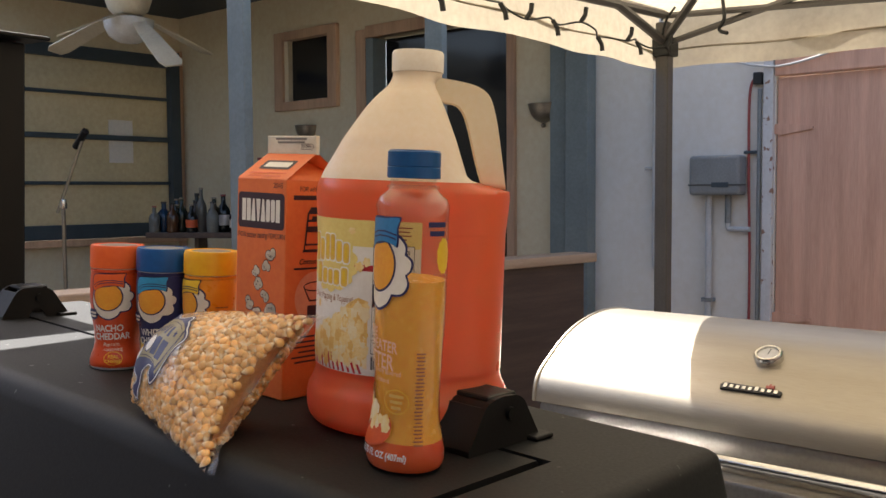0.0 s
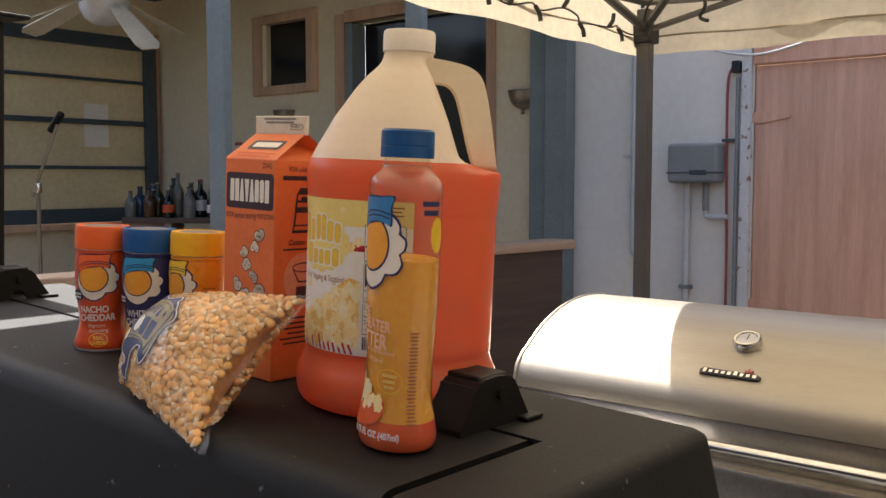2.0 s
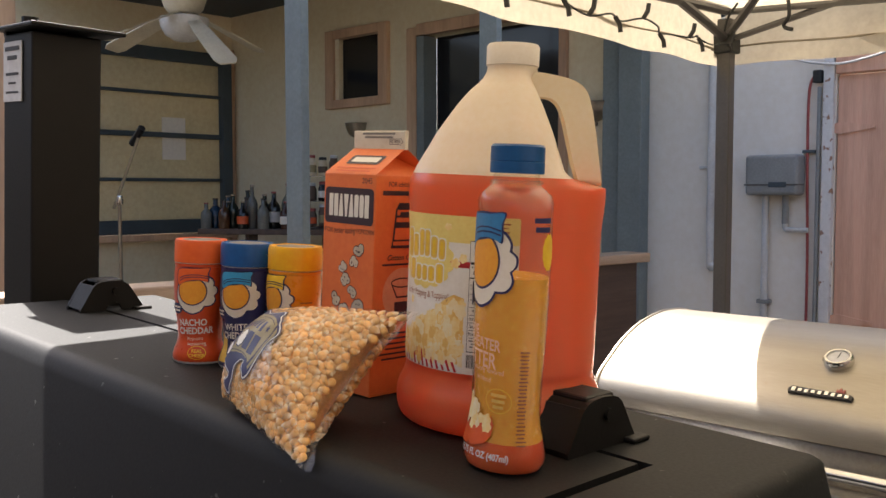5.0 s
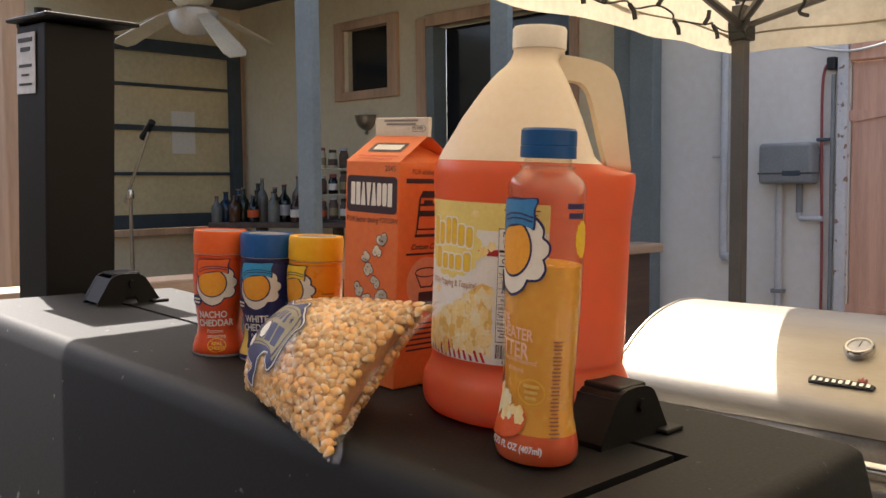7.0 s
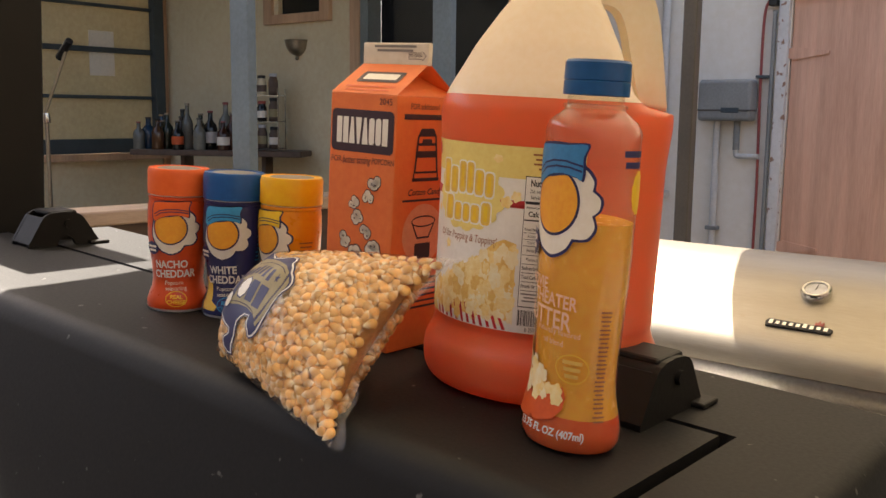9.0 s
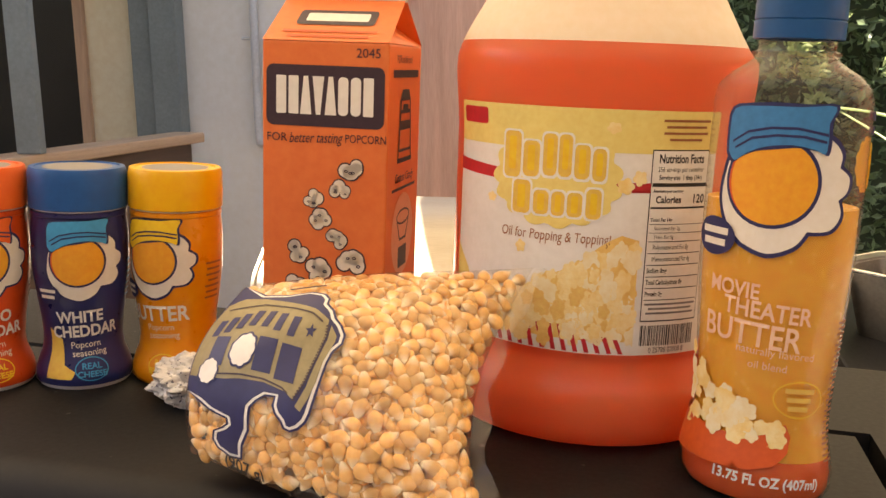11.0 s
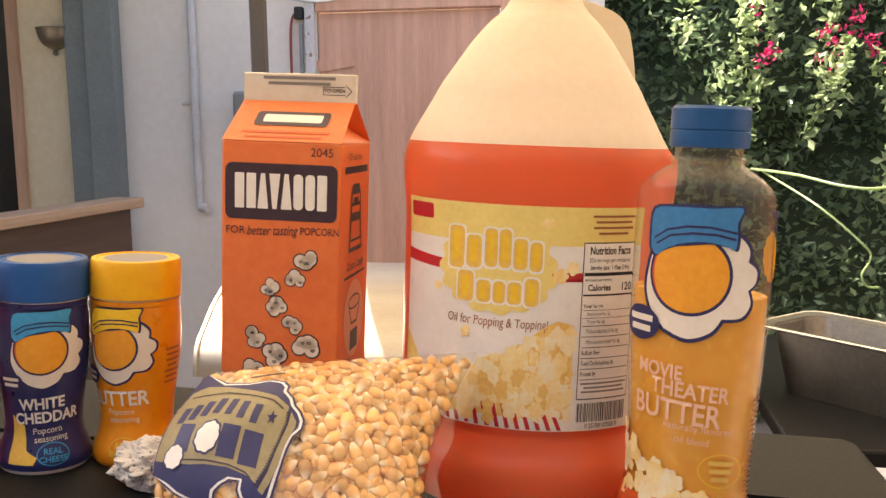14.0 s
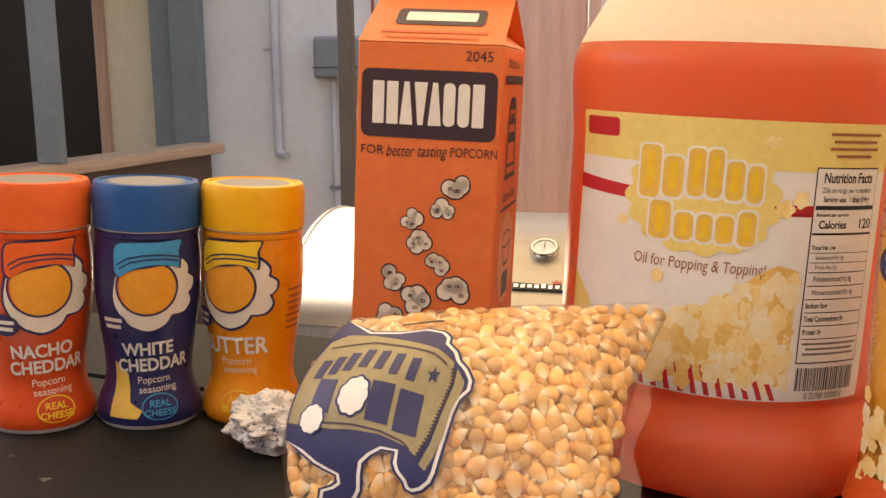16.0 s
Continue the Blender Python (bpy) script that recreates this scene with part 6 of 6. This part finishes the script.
while len(placed) < 1500 and tries < 30000:
    tries += 1
    u, v = (0.5 - 0.49 * math.cos(math.pi * rg.uniform(0.09, 0.91)) for _ in range(2))
    p = bag_at(u, v, 1, -0.0018)
    if any((p - q).length < 0.0055 for q in placed):
        continue
    placed.append(p)
    du, dv = bag_at(min(1, u + 0.02), v, 1) - bag_at(max(0, u - 0.02), v, 1), bag_at(u, min(1, v + 0.02), 1) - bag_at(u, max(0, v - 0.02), 1)
    nn = du.cross(dv).normalized()
    if nn.dot(bag_n) < 0:
        nn = -nn
    tx = du.normalized()
    ty = nn.cross(tx)
    a = rg.uniform(0, 2 * math.pi)
    zz = (tx * math.cos(a) + ty * math.sin(a) + nn * rg.uniform(-0.22, 0.22)).normalized()
    xx = (zz.cross(nn)).normalized()
    yy = zz.cross(xx)
    s = rg.uniform(0.88, 1.14)
    m = Matrix(((xx.x * s, yy.x * s, zz.x * s, p.x), (xx.y * s, yy.y * s, zz.y * s, p.y), (xx.z * s, yy.z * s, zz.z * s, p.z), (0, 0, 0, 1)))
    if len(placed) <= 300:
        ob = new("kernel", kme)
        ob.parent = bg
        ob.matrix_basis = m
    else:
        i = len(rest_v)
        rest_v += [tuple(m @ Vector(c)) for c in tri_v]
        rest_f += [tuple(i + q for q in f) for f in tri_f]
        rest_p += pale
for _ in range(3200):
    u, v = rg.uniform(0.07, 0.93), rg.uniform(0.07, 0.93)
    side = rg.choice((1, -1))
    p = bag_at(u, v, side, -0.0052 if side > 0 else -0.0032)
    m = T(*p) @ Euler((rg.uniform(0, 6), rg.uniform(0, 6), rg.uniform(0, 6))).to_matrix().to_4x4()
    i = len(rest_v)
    rest_v += [tuple(m @ Vector(c)) for c in tri_v]
    rest_f += [tuple(i + q for q in f) for f in tri_f]
    rest_p += pale
rme = bpy.data.meshes.new("kernels")
rme.from_pydata(rest_v, [], rest_f)
rme.materials.append(M["kernel"])
rme.attributes.new("pale_tip", "FLOAT", "POINT").data.foreach_set("value", rest_p)
rme.shade_smooth()
ro = new("kernels", rme)
ro.parent = bg
ro["kind"] = "stuff"
# smooth inner skin under the kernels, dark where the gaps would be shaded
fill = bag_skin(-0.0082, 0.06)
part("kernel_mass", fill, M["kernel_gap_shade"], bg, "dark backing inside the bag, standing for shaded gaps between kernels", 60)


def bag_wrap(x, y, lift):
    return bag_at(min(0.998, max(0.002, x)), min(0.998, max(0.002, y)), 1, 0.0019 + lift)


ban = [(0.017, 0.97), (0.143, 0.857), (0.23, 0.83), (0.307, 0.83), (0.363, 0.80), (0.39, 0.763), (0.393, 0.733), (0.423, 0.697), (0.437, 0.663), (0.463, 0.633), (0.483, 0.593), (0.483, 0.553), (0.46, 0.517),
       (0.45, 0.467), (0.443, 0.407), (0.433, 0.337), (0.423, 0.27), (0.413, 0.237), (0.39, 0.207), (0.363, 0.193), (0.34, 0.20), (0.33, 0.223), (0.31, 0.247), (0.30, 0.277), (0.305, 0.313), (0.277, 0.313),
       (0.253, 0.29), (0.233, 0.26), (0.23, 0.217), (0.23, 0.167), (0.207, 0.103), (0.20, 0.05), (0.157, 0.043), (0.113, 0.067), (0.10, 0.10), (0.107, 0.14), (0.14, 0.163), (0.155, 0.18), (0.153, 0.20), (0.123, 0.213), (0.093, 0.233), (0.055, 0.28), (0.017, 0.34), (0.012, 0.6)]


def shrink(outline, d):
    """The outline drawn in by d all round."""
    res = []
    n = len(outline)
    for k in range(n):
        a, b2, c = Vector(outline[k - 1]), Vector(outline[k]), Vector(outline[(k + 1) % n])
        e1, e2 = (b2 - a).normalized(), (c - b2).normalized()
        nn = Vector((e1.y + e2.y, -e1.x - e2.x))
        nn = nn.normalized() if nn.length > 1e-6 else Vector((e1.y, -e1.x))
        res.append(tuple(b2 + nn * d * (1 if b2.x > 0.03 else 0)))
    return res


lay("banner_edge", poly2(ban), bag_wrap, M["ink_navy"], bg, 0.0002, 0.03)
lay("banner_line", poly2(shrink(ban, 0.0075)), bag_wrap, M["ink_white"], bg, 0.0004, 0.03)
lay("banner", poly2(shrink(ban, 0.0170)), bag_wrap, M["ink_navy"], bg, 0.0006, 0.03)
lay("banner_panel", poly2([(0.02, 0.69), (0.03, 0.83), (0.077, 0.85), (0.157, 0.82), (0.25, 0.77), (0.363, 0.703), (0.417, 0.65), (0.423, 0.58), (0.41, 0.487), (0.39, 0.387), (0.363, 0.31), (0.337, 0.337), (0.263, 0.37), (0.19, 0.38), (0.14, 0.377), (0.07, 0.39), (0.02, 0.42)]), bag_wrap, M["khaki"], bg, 0.0008, 0.03)
lay("banner_roll", poly2([(0.43, 0.627), (0.456, 0.583), (0.456, 0.557), (0.436, 0.477), (0.427, 0.393), (0.41, 0.323), (0.39, 0.27), (0.373, 0.287), (0.397, 0.363), (0.413, 0.463), (0.43, 0.567)]), bag_wrap, M["khaki"], bg, 0.0008, 0.03)
for k in range(26):
    y = 0.31 + 0.0125 * k
    x = float(np.interp(y, (0.30, 0.387, 0.487, 0.58, 0.65), (0.362, 0.391, 0.411, 0.424, 0.418)))
    lay("fold_stroke", rect2(x - 0.006, x + 0.006, y - 0.0035, y + 0.0035), bag_wrap, M["ink_dark"], bg, 0.0010, 0.03)
for ys, gap in (((0.785, 0.775, 0.733, 0.68, 0.64), 0.004), ((0.405, 0.398, 0.382, 0.352, 0.33), 0.004)):
    xs = (0.05, 0.173, 0.26, 0.36, 0.40) if ys[0] > 0.6 else (0.05, 0.19, 0.263, 0.325, 0.345)
    lay("rule", poly2([(x, y + gap) for x, y in zip(xs, ys)] + [(x, y - gap) for x, y in zip(xs[::-1], ys[::-1])]), bag_wrap, M["ink_dark"], bg, 0.0010, 0.03)
for x, y in ((0.067, 0.665), (0.103, 0.672), (0.139, 0.683), (0.178, 0.690), (0.222, 0.673), (0.267, 0.647), (0.315, 0.62)):
    lay("name_shape", poly2([(x - 0.014, y - 0.045), (x + 0.010, y - 0.052), (x + 0.016, y + 0.040), (x - 0.010, y + 0.047)]), bag_wrap, M["ink_navy"], bg, 0.001, 0.03)
lay("star", poly2([(0.372 + (0.018 if k % 2 == 0 else 0.008) * math.sin(k * math.pi / 5), 0.597 + (0.034 if k % 2 == 0 else 0.014) * math.cos(k * math.pi / 5)) for k in range(10)]), bag_wrap, M["ink_navy"], bg, 0.001, 0.03)
for x, y, w in ((0.10, 0.525, 0.025), (0.249, 0.49, 0.030), (0.325, 0.457, 0.032)):
    lay("name_shape", poly2([(x - w, y - 0.070), (x + w, y - 0.085), (x + w * 1.1, y + 0.065), (x - w * 0.9, y + 0.085)]), bag_wrap, M["ink_navy"], bg, 0.001, 0.03)
for x, y, s in ((0.18, 0.513, 1.0), (0.085, 0.42, 0.8)):
    lay("puff_outline", lobes2(x, y, 0.042 * s, 0.088 * s, 9, 0.10, 0.4, 60), bag_wrap, M["ink_navy"], bg, 0.0011, 0.03)
    lay("puff", lobes2(x, y, 0.036 * s, 0.077 * s, 9, 0.10, 0.4, 60), bag_wrap, M["ink_white"], bg, 0.0012, 0.03)
lay("print_bars", scribble(1, 0.275, 0.872, 0.12, 0.012, 0.02), bag_wrap, M["ink_dark"], bg, 0.0004, 0.03)
lay("word", text2("(907 g)", 0.060, 0.205, 0.018, 0.0006, 0, 0.8, -6), bag_wrap, M["ink_black"], bg, 0.0020, 0.03)
